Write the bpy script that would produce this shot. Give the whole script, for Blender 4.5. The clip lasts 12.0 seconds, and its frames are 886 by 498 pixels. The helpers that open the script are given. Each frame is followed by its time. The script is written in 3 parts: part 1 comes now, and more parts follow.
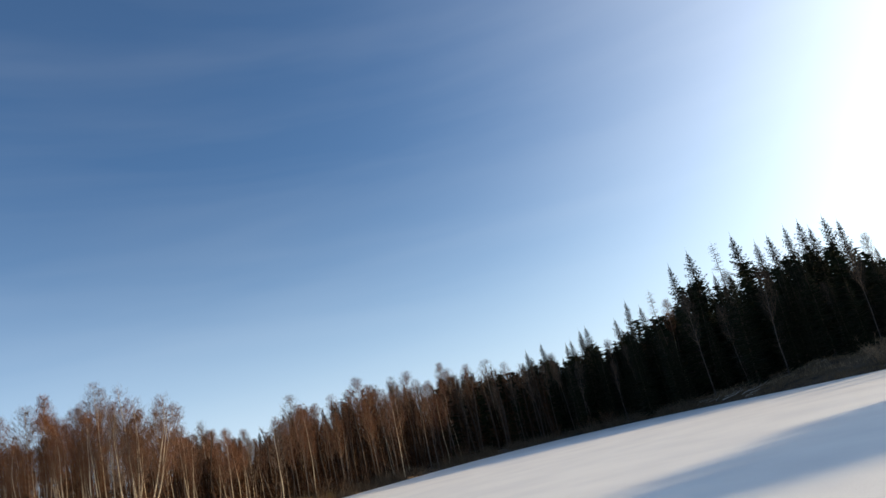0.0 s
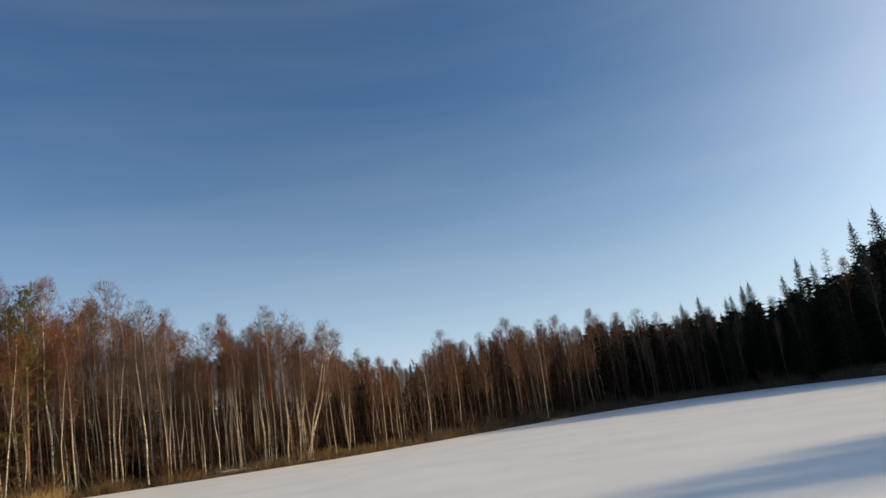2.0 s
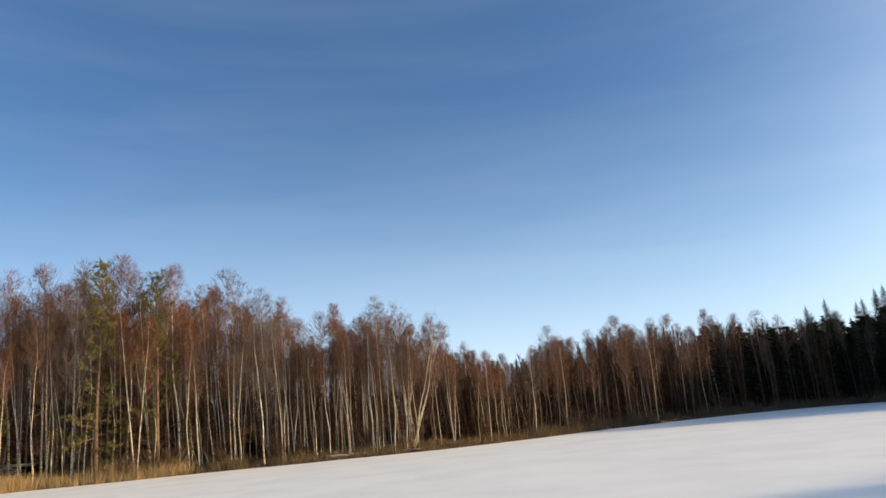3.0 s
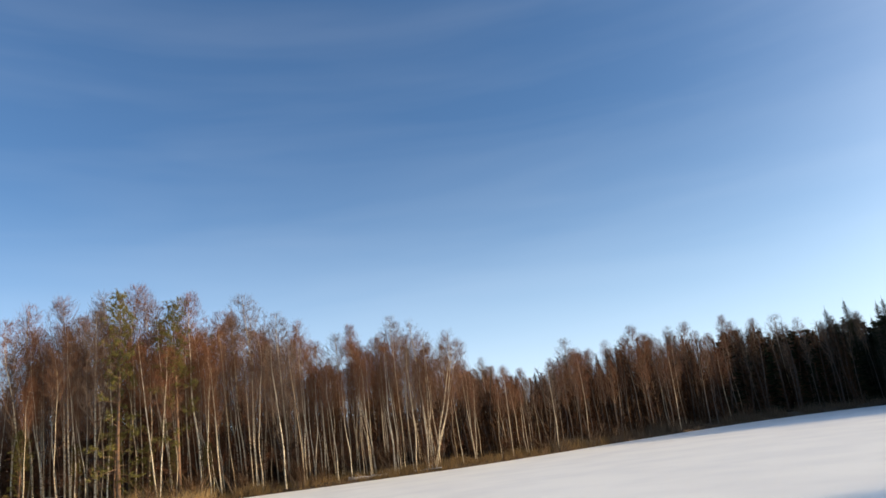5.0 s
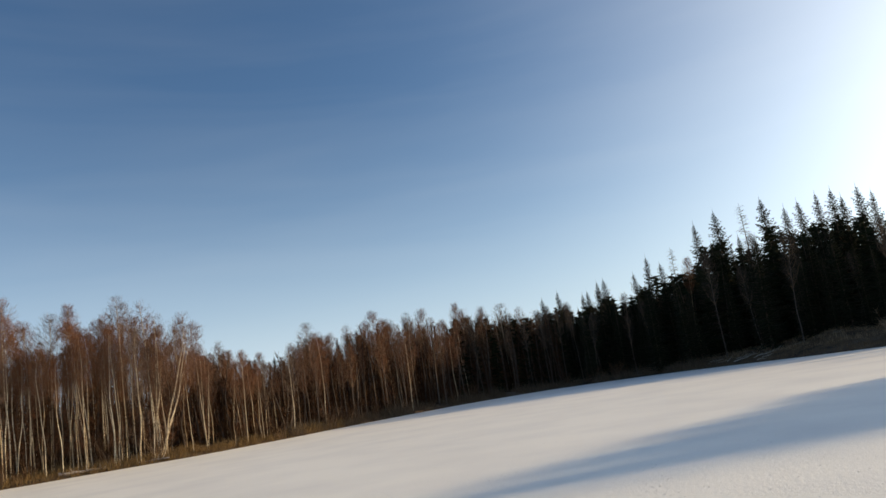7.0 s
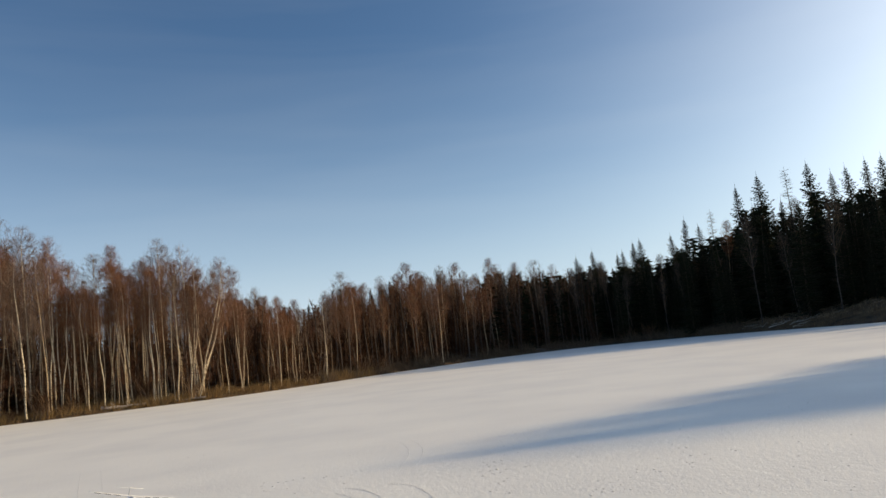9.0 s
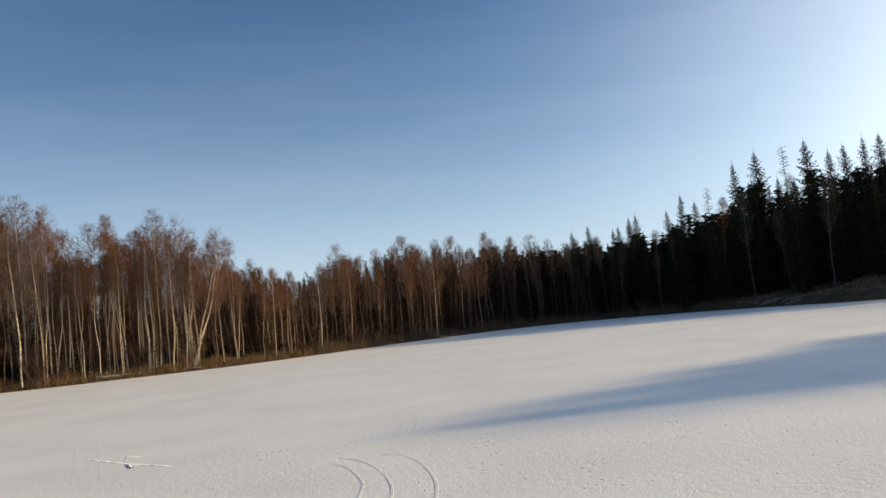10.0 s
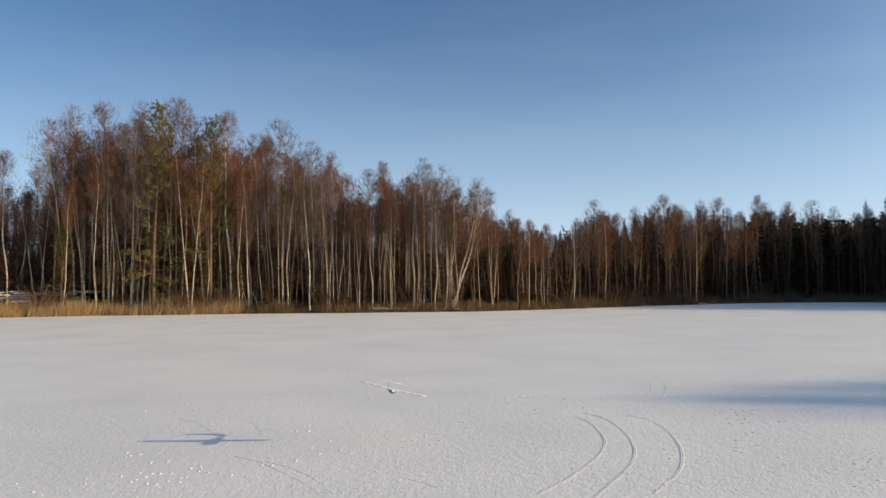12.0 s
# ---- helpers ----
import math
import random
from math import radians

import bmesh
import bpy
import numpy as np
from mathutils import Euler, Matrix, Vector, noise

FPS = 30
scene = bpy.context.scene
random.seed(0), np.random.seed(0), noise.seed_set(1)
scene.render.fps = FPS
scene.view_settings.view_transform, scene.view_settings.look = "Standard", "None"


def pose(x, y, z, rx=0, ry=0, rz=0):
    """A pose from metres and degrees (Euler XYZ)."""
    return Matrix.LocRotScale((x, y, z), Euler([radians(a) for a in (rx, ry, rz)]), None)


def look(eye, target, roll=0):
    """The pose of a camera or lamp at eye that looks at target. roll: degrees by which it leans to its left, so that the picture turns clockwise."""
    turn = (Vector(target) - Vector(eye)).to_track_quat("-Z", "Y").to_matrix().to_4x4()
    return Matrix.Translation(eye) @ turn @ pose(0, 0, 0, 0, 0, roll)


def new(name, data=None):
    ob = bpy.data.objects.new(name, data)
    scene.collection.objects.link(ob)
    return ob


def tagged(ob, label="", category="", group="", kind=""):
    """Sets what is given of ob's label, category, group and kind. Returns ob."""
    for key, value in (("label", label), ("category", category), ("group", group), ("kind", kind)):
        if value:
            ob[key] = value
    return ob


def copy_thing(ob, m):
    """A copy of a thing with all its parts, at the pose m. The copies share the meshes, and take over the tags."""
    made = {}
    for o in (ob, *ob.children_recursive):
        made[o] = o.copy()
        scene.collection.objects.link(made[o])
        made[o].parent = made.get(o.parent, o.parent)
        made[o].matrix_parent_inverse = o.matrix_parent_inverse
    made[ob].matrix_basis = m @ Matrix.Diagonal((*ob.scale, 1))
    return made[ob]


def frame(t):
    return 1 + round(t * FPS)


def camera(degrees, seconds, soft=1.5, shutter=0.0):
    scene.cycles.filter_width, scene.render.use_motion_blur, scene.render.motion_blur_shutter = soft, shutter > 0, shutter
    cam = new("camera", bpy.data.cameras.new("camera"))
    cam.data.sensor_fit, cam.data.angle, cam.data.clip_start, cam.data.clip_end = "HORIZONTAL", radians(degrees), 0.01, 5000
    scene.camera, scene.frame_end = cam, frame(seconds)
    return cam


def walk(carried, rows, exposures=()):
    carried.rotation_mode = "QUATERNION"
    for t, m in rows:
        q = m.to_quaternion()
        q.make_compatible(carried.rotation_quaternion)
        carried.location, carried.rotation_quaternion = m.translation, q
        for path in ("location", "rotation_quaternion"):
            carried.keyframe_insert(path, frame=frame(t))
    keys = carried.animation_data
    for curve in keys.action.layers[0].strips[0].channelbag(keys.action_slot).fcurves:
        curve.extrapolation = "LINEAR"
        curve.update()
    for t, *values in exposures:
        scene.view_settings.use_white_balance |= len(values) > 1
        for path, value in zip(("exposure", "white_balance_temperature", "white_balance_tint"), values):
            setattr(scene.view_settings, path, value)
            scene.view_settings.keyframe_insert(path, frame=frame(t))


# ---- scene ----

# ---------------------------------------------------------------- camera and walk
EYE = 1.6
cam = camera(62.0, 12.0, soft=1.5)
# seconds, yaw (left positive), tilt above level, lean
TURNS = [
    (0.0, -26.04, 14.68, 13.63),
    (0.5, -30.59, 12.82, 12.38),
    (1.0, -25.73, 12.97, 10.44),
    (1.5, -17.31, 14.20, 10.08),
    (2.0, -13.25, 12.49, 8.14),
    (2.5, -8.67, 13.02, 5.52),
    (3.0, -4.68, 13.03, 5.28),
    (5.0, -3.80, 14.46, 7.50),
    (5.5, -3.84, 15.34, 8.60),
    (6.0, -12.03, 13.50, 10.22),
    (6.5, -23.28, 11.05, 11.15),
    (7.0, -23.42, 10.50, 8.80),
    (9.0, -20.24, 7.31, 6.30),
    (9.5, -19.71, 6.28, 5.38),
    (10.0, -20.36, 5.22, 5.67),
    (10.5, -16.90, 5.17, 5.74),
    (11.0, -10.41, 5.61, 5.12),
    (11.5, -5.33, 4.78, 3.82),
    (12.0, -0.41, 2.74, 0.39),
]
walk(cam, [(t, pose(0, 0, EYE, 0, 0, yaw) @ pose(0, 0, 0, tilt) @ pose(0, 0, 0, 0, lean) @ pose(0, 0, 0, 90))
           for t, yaw, tilt, lean in TURNS],
     exposures=[(0.0, 0.16, 6900, 10), (0.5, 0.05, 7400, 10), (1.5, -0.04, 7200, 10), (2.0, -0.06, 7050, 10), (2.5, 0.2, 6950, 10), (3.0, 0.36, 6900, 10),
                (5.5, 0.4, 6850, 10), (6.0, 0.36, 7150, 10), (6.5, 0.1, 7350, 10), (7.0, 0.04, 7500, 10), (9.5, 0.0, 7350, 10), (12.0, -0.02, 6800, 10)])

# ---------------------------------------------------------------- sky, sun
SUN_AZ, SUN_EL = -98.5, 16.0          # azimuth left positive from straight ahead
sun_way = Vector((-math.sin(radians(SUN_AZ)) * math.cos(radians(SUN_EL)),
                  math.cos(radians(SUN_AZ)) * math.cos(radians(SUN_EL)), math.sin(radians(SUN_EL))))
world = bpy.data.worlds.new("winter_sky")
world.use_nodes = True
scene.world = world
wt = world.node_tree
wt.nodes.clear()

sky = wt.nodes.new("ShaderNodeTexSky")
sky.sky_type = "NISHITA"
sky.sun_disc = False
sky.sun_elevation = radians(SUN_EL)
sky.sun_rotation = radians(-SUN_AZ)
sky.altitude = 150
sky.air_density, sky.dust_density, sky.ozone_density = 1.0, 0.3, 4.0
coord = wt.nodes.new("ShaderNodeTexCoord")
dot = wt.nodes.new("ShaderNodeVectorMath")
dot.operation = "DOT_PRODUCT"
dot.inputs[1].default_value = sun_way
wt.links.new(coord.outputs["Generated"], dot.inputs[0])
# hazy aureole round the low sun
halo = wt.nodes.new("ShaderNodeMapRange")
halo.interpolation_type = "LINEAR"
halo.inputs["From Min"].default_value = math.cos(radians(90))
halo.inputs["From Max"].default_value = math.cos(radians(33))
wt.links.new(dot.outputs["Value"], halo.inputs["Value"])
hpow = wt.nodes.new("ShaderNodeMath")
hpow.operation = "POWER"
hpow.inputs[1].default_value = 4.5
wt.links.new(halo.outputs[0], hpow.inputs[0])
hcol = wt.nodes.new("ShaderNodeMix")
hcol.data_type = "RGBA"
hcol.inputs["A"].default_value = (0, 0, 0, 1)
hcol.inputs["B"].default_value = (9.0, 9.2, 8.9, 1)
thin = wt.nodes.new("ShaderNodeMapRange")          # the haze thins upwards
thin.interpolation_type = "SMOOTHSTEP"
thin.inputs["From Min"].default_value, thin.inputs["From Max"].default_value = 0.15, 0.75
thin.inputs["To Min"].default_value, thin.inputs["To Max"].default_value = 1.0, 0.3
height = wt.nodes.new("ShaderNodeSeparateXYZ")
wt.links.new(coord.outputs["Generated"], height.inputs[0])
wt.links.new(height.outputs["Z"], thin.inputs["Value"])
glow = wt.nodes.new("ShaderNodeMath")
glow.operation = "MULTIPLY"
wt.links.new(hpow.outputs[0], glow.inputs[0])
wt.links.new(thin.outputs[0], glow.inputs[1])
wt.links.new(glow.outputs[0], hcol.inputs["Factor"])
# thin cirrus veils
squash = wt.nodes.new("ShaderNodeMapping")
squash.inputs["Scale"].default_value = (1.2, 1.2, 9.0)
squash.inputs["Rotation"].default_value = (0.12, 0.08, 0.4)
wt.links.new(coord.outputs["Generated"], squash.inputs["Vector"])
veil = wt.nodes.new("ShaderNodeTexNoise")
veil.inputs["Scale"].default_value = 1.6
veil.inputs["Detail"].default_value = 3.5
veil.inputs["Distortion"].default_value = 0.3
wt.links.new(squash.outputs[0], veil.inputs["Vector"])
vr = wt.nodes.new("ShaderNodeMapRange")
vr.inputs["From Min"].default_value, vr.inputs["From Max"].default_value = 0.42, 0.78
vr.inputs["To Max"].default_value = 0.045
wt.links.new(veil.outputs["Fac"], vr.inputs["Value"])
vmix = wt.nodes.new("ShaderNodeMix")
vmix.data_type = "RGBA"
vmix.inputs["B"].default_value = (8.0, 8.6, 9.2, 1)
wt.links.new(vr.outputs[0], vmix.inputs["Factor"])
clear = wt.nodes.new("ShaderNodeMix")
clear.data_type, clear.blend_type = "RGBA", "MULTIPLY"
clear.inputs["Factor"].default_value = 1.0
clear.inputs["B"].default_value = (0.86, 1.02, 1.14, 1)
wt.links.new(sky.outputs[0], clear.inputs["A"])
wt.links.new(clear.outputs["Result"], vmix.inputs["A"])
# pale haze low over the horizon
parts = wt.nodes.new("ShaderNodeSeparateXYZ")
wt.links.new(coord.outputs["Generated"], parts.inputs[0])
low = wt.nodes.new("ShaderNodeMapRange")
low.inputs["From Min"].default_value, low.inputs["From Max"].default_value = 0.0, 0.42
low.inputs["To Min"].default_value, low.inputs["To Max"].default_value = 1.0, 0.0
wt.links.new(parts.outputs["Z"], low.inputs["Value"])
lpow = wt.nodes.new("ShaderNodeMath")
lpow.operation = "POWER"
lpow.inputs[1].default_value = 2.2
wt.links.new(low.outputs[0], lpow.inputs[0])
lmul = wt.nodes.new("ShaderNodeMath")
lmul.operation = "MULTIPLY"
lmul.inputs[1].default_value = 0.92
wt.links.new(lpow.outputs[0], lmul.inputs[0])
haze = wt.nodes.new("ShaderNodeMix")
haze.data_type = "RGBA"
haze.inputs["B"].default_value = (5.9, 7.5, 9.7, 1)
wt.links.new(lmul.outputs[0], haze.inputs["Factor"])
wt.links.new(vmix.outputs["Result"], haze.inputs["A"])
add = wt.nodes.new("ShaderNodeMix")
add.data_type, add.blend_type = "RGBA", "ADD"
add.inputs["Factor"].default_value = 1.0
wt.links.new(haze.outputs["Result"], add.inputs["A"])
wt.links.new(hcol.outputs["Result"], add.inputs["B"])
back = wt.nodes.new("ShaderNodeBackground")
back.inputs["Strength"].default_value = 0.112
wt.links.new(add.outputs["Result"], back.inputs["Color"])
wout = wt.nodes.new("ShaderNodeOutputWorld")
wt.links.new(back.outputs[0], wout.inputs["Surface"])

sun = new("sun", bpy.data.lights.new("sun", "SUN"))
sun.data.energy = 5.0
sun.data.angle = radians(0.8)
sun.data.color = (1.0, 0.80, 0.54)
sun.matrix_world = look(sun_way * 200, (0, 0, 0))


# ---------------------------------------------------------------- materials
def material(name, rough=0.8):
    m = bpy.data.materials.new(name)
    m.use_nodes = True
    nt = m.node_tree
    bsdf = nt.nodes["Principled BSDF"]
    bsdf.inputs["Roughness"].default_value = rough
    bsdf.inputs["Specular IOR Level"].default_value = 0.25
    return m, nt, bsdf


def mix(nt, fac, a, b):
    n = nt.nodes.new("ShaderNodeMix")
    n.data_type = "RGBA"
    for key, v in (("Factor", fac), ("A", a), ("B", b)):
        if hasattr(v, "links"):
            nt.links.new(v, n.inputs[key])
        else:
            n.inputs[key].default_value = v if key == "Factor" else (*v, 1)
    return n.outputs["Result"]


def grain(nt, scale, detail=4.0, lo=0.35, hi=0.65, stretch=(1, 1, 1)):
    """A noise in metres of the object's own space, spread to 0..1."""
    c = nt.nodes.new("ShaderNodeTexCoord")
    mp = nt.nodes.new("ShaderNodeMapping")
    mp.inputs["Scale"].default_value = stretch
    nt.links.new(c.outputs["Object"], mp.inputs["Vector"])
    n = nt.nodes.new("ShaderNodeTexNoise")
    n.inputs["Scale"].default_value = scale
    n.inputs["Detail"].default_value = detail
    nt.links.new(mp.outputs[0], n.inputs["Vector"])
    r = nt.nodes.new("ShaderNodeMapRange")
    r.inputs["From Min"].default_value, r.inputs["From Max"].default_value = lo, hi
    nt.links.new(n.outputs["Fac"], r.inputs["Value"])
    return r.outputs[0]


def own_random(nt):
    return nt.nodes.new("ShaderNodeObjectInfo").outputs["Random"]


def island_random(nt):
    return nt.nodes.new("ShaderNodeNewGeometry").outputs["Random Per Island"]


def bump(nt, bsdf, height, strength, distance):
    n = nt.nodes.new("ShaderNodeBump")
    n.inputs["Strength"].default_value = strength
    n.inputs["Distance"].default_value = distance
    nt.links.new(height, n.inputs["Height"])
    nt.links.new(n.outputs[0], bsdf.inputs["Normal"])
    return n


def plus(nt, a, b, kb=1.0):
    n = nt.nodes.new("ShaderNodeMath")
    n.operation = "MULTIPLY_ADD"
    nt.links.new(b, n.inputs[0])
    n.inputs[1].default_value = kb
    nt.links.new(a, n.inputs[2])
    return n.outputs[0]


# snow crust on ice: faint grey wind-swept patches, fine crusty relief
SNOW, nt, bs = material("snow_crust", 0.52)
bs.inputs["Specular IOR Level"].default_value = 0.35
patches = grain(nt, 0.35, 5.0, 0.40, 0.68)
crumbs = grain(nt, 11.0, 4.0, 0.36, 0.72)
fine = grain(nt, 38.0, 3.0, 0.32, 0.72)
c1 = mix(nt, patches, (0.90, 0.885, 0.815), (0.81, 0.80, 0.75))
nt.links.new(c1, bs.inputs["Base Color"])
bump(nt, bs, plus(nt, crumbs, fine, 0.9), 0.29, 0.0095)

TRACK, nt, bs = material("pressed_snow", 0.6)
nt.links.new(mix(nt, grain(nt, 20.0), (0.88, 0.865, 0.80), (0.78, 0.77, 0.72)), bs.inputs["Base Color"])
bump(nt, bs, grain(nt, 60.0), 0.5, 0.01)

EARTH, nt, bs = material("forest_floor", 0.95)
e1 = mix(nt, grain(nt, 0.9, 6.0), (0.055, 0.036, 0.022), (0.15, 0.10, 0.055))
nt.links.new(mix(nt, grain(nt, 0.22, 5.0, 0.56, 0.66), e1, (0.12, 0.095, 0.07)), bs.inputs["Base Color"])
bump(nt, bs, grain(nt, 6.0, 6.0), 0.9, 0.08)

BARK_BIRCH, nt, bs = material("birch_bark", 0.75)
scars = grain(nt, 3.0, 5.0, 0.50, 0.60, (3, 3, 7))
pale = mix(nt, own_random(nt), (0.85, 0.73, 0.52), (0.50, 0.37, 0.22))
nt.links.new(mix(nt, scars, pale, (0.085, 0.06, 0.045)), bs.inputs["Base Color"])
bump(nt, bs, scars, 0.4, 0.02)

BARK_DARK, nt, bs = material("dark_bark", 0.9)
nt.links.new(mix(nt, grain(nt, 5.0, 4.0, 0.3, 0.7, (2, 2, 1)), (0.05, 0.038, 0.03), (0.12, 0.09, 0.07)), bs.inputs["Base Color"])

# birch bark greyed and darkened: the far stand's shadow is painted in
BARK_SHADED, nt, bs = material("shaded_birch_bark", 0.85)
nt.links.new(mix(nt, grain(nt, 3.0, 5.0, 0.45, 0.62, (3, 3, 6)), (0.17, 0.14, 0.115), (0.06, 0.048, 0.04)), bs.inputs["Base Color"])

LIMB, nt, bs = material("birch_limb_bark", 0.85)
nt.links.new(mix(nt, own_random(nt), (0.27, 0.17, 0.095), (0.18, 0.125, 0.085)), bs.inputs["Base Color"])

TWIG, nt, bs = material("birch_twigs", 0.85)
tone = mix(nt, own_random(nt), (0.23, 0.085, 0.034), (0.205, 0.112, 0.068))
nt.links.new(mix(nt, island_random(nt), tone, (0.115, 0.046, 0.022)), bs.inputs["Base Color"])

# darker copy of the birch twigs: the wood's inner shade is in the colour
BRUSH, nt, bs = material("shade_dark_twigs", 0.9)
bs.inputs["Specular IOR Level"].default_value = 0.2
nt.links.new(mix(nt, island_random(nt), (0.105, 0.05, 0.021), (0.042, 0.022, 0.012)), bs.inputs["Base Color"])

TWIG_GREY, nt, bs = material("grey_twigs", 0.9)
nt.links.new(mix(nt, island_random(nt), (0.20, 0.14, 0.105), (0.10, 0.068, 0.052)), bs.inputs["Base Color"])

# birch twigs darkened: the shade among the spruces is in the colour
TWIG_DARK, nt, bs = material("shaded_birch_twigs", 0.9)
nt.links.new(mix(nt, island_random(nt), (0.105, 0.075, 0.055), (0.05, 0.037, 0.03)), bs.inputs["Base Color"])

SPRUCE, nt, bs = material("spruce_needles", 0.8)
bs.inputs["Specular IOR Level"].default_value = 0.06
g = mix(nt, island_random(nt), (0.012, 0.018, 0.009), (0.028, 0.033, 0.016))
nt.links.new(g, bs.inputs["Base Color"])

PINE, nt, bs = material("pine_needles", 0.7)
nt.links.new(mix(nt, island_random(nt), (0.075, 0.078, 0.02), (0.22, 0.17, 0.042)), bs.inputs["Base Color"])

PINE_BARK, nt, bs = material("pine_bark", 0.85)
nt.links.new(mix(nt, grain(nt, 6.0, 4.0), (0.20, 0.11, 0.06), (0.10, 0.068, 0.048)), bs.inputs["Base Color"])

STRAW, nt, bs = material("dry_grass", 0.85)
nt.links.new(mix(nt, island_random(nt), (0.66, 0.46, 0.21), (0.36, 0.22, 0.09)), bs.inputs["Base Color"])

RUSSET, nt, bs = material("russet_grass", 0.9)
nt.links.new(mix(nt, island_random(nt), (0.36, 0.23, 0.09), (0.13, 0.075, 0.035)), bs.inputs["Base Color"])

RUSSET_DARK, nt, bs = material("withered_grass", 0.9)
nt.links.new(mix(nt, island_random(nt), (0.26, 0.17, 0.09), (0.09, 0.058, 0.034)), bs.inputs["Base Color"])

SEDGE, nt, bs = material("brown_sedge", 0.9)
nt.links.new(mix(nt, island_random(nt), (0.20, 0.14, 0.085), (0.08, 0.055, 0.035)), bs.inputs["Base Color"])

FROSTED, nt, bs = material("frosted_grass", 0.85)
nt.links.new(mix(nt, island_random(nt), (0.42, 0.30, 0.185), (0.20, 0.135, 0.085)), bs.inputs["Base Color"])

DRIFTWOOD, nt, bs = material("weathered_wood", 0.8)
nt.links.new(mix(nt, grain(nt, 4.0, 5.0, 0.3, 0.7, (8, 8, 1)), (0.55, 0.50, 0.44), (0.30, 0.26, 0.22)), bs.inputs["Base Color"])

FOAM, nt, bs = material("white_foam", 0.45)
nt.links.new(mix(nt, grain(nt, 12.0), (0.80, 0.80, 0.78), (0.72, 0.72, 0.70)), bs.inputs["Base Color"])
DECAL, nt, bs = material("dark_stripe_film", 0.4)
nt.links.new(mix(nt, grain(nt, 12.0), (0.03, 0.03, 0.04), (0.05, 0.045, 0.05)), bs.inputs["Base Color"])


# ---------------------------------------------------------------- mesh tools
class Geo:
    """Gathers tubes, spikes and blades into one mesh."""

    def __init__(self):
        self.v, self.f, self.m = [], [], []

    def tube(self, path, radii, sides=5, mat=0, cap=True):
        base = len(self.v)
        n = len(path)
        for i, p in enumerate(path):
            a = path[max(i - 1, 0)]
            b = path[min(i + 1, n - 1)]
            d = (b - a).normalized()
            u = d.cross(Vector((0.31, 0.95, 0.05)) if abs(d.z) > 0.5 else Vector((0, 0, 1))).normalized()
            w = d.cross(u)
            for k in range(sides):
                t = 2 * math.pi * k / sides
                self.v.append(p + (u * math.cos(t) + w * math.sin(t)) * radii[i])
        for i in range(n - 1):
            for k in range(sides):
                q = base + i * sides
                self.f.append((q + k, q + (k + 1) % sides, q + sides + (k + 1) % sides, q + sides + k))
                self.m.append(mat)
        if cap:
            self.f.append(tuple(base + (n - 1) * sides + k for k in range(sides)))
            self.m.append(mat)

    def spike(self, p, q, width, mat=0):
        """A tapering twig or blade from p to q, folded along its length."""
        d = (q - p)
        u = d.cross(Vector((0.3, 0.2, 0.93))).normalized() * width * 0.5
        w = d.cross(u).normalized() * width * 0.5
        b = len(self.v)
        self.v += [p + u, p + w, p - u, q]
        self.f += [(b, b + 1, b + 3), (b + 1, b + 2, b + 3)]
        self.m += [mat] * 2

    def sliver(self, p, q, width, turn, mat=0):
        """The thinnest twig: one tapering sliver, turned about its length."""
        d = q - p
        u = d.cross(Vector((math.cos(turn), math.sin(turn), 0.4))).normalized() * width * 0.5
        b = len(self.v)
        self.v += [p + u, p - u, q]
        self.f.append((b, b + 1, b + 2))
        self.m.append(mat)

    def frond(self, p, q, width, mat=0):
        """A needle spray folded along its rib."""
        d = q - p
        s = d.cross(Vector((0, 0, 1)))
        s = (s.normalized() if s.length > 1e-6 else Vector((1, 0, 0))) * width * 0.5
        c = p + d * 0.45 - Vector((0, 0, width * 0.2))
        b = len(self.v)
        self.v += [p, c + s, q, c - s]
        self.f += [(b, b + 1, b + 2), (b + 2, b + 3, b)]
        self.m += [mat] * 2

    def mesh(self, name, mats, smooth=False):
        me = bpy.data.meshes.new(name)
        me.from_pydata([tuple(p) for p in self.v], [], self.f)
        for m in mats:
            me.materials.append(m)
        if len(mats) > 1:
            me.polygons.foreach_set("material_index", self.m)
        if smooth:
            me.polygons.foreach_set("use_smooth", [True] * len(me.polygons))
        me.update()
        return me


def part(name, me, parent=None, label=""):
    ob = new(name, me)
    if parent:
        ob.parent = parent
    if label:
        ob["label"] = label
    return ob


rnd = random.Random(7)


def ring(az, d, z=0.0):
    return Vector((-d * math.sin(radians(az)), d * math.cos(radians(az)), z))


def lerp(x, table):
    if x <= table[0][0]:
        return table[0][1]
    for (x0, y0), (x1, y1) in zip(table, table[1:]):
        if x <= x1:
            s = (x - x0) / (x1 - x0)
            return y0 + (y1 - y0) * s
    return table[-1][1]


# shore: azimuth, distance from the walker
SHORE = [(-180, 30), (-150, 30), (-120, 33), (-100, 40), (-80, 46), (-70, 48), (-64, 49.5), (-60, 50.5), (-56, 51), (-52, 52), (-48, 53.5), (-44, 57),
         (-40, 60.5), (-36, 63.5), (-32, 65.5), (-28, 65), (-24, 61.5), (-20, 57), (-16, 53.5), (-12, 48.8), (-8, 45.5), (-4, 43.4), (0, 42.8),
         (4, 42.5), (8, 42.6), (12, 43.2), (16, 43.8), (20, 44.3), (24, 44.8), (30, 45.4), (40, 45.5), (60, 42), (90, 38), (130, 32), (180, 30)]


def shore(az):
    s = 0.0
    for k in (-1.5, 0, 1.5):
        s += lerp(max(-180, min(180, az + k)), SHORE)
    wob = noise.noise((math.cos(radians(az)) * 9, math.sin(radians(az)) * 9, 3.1)) * 0.8
    return s / 3 + wob


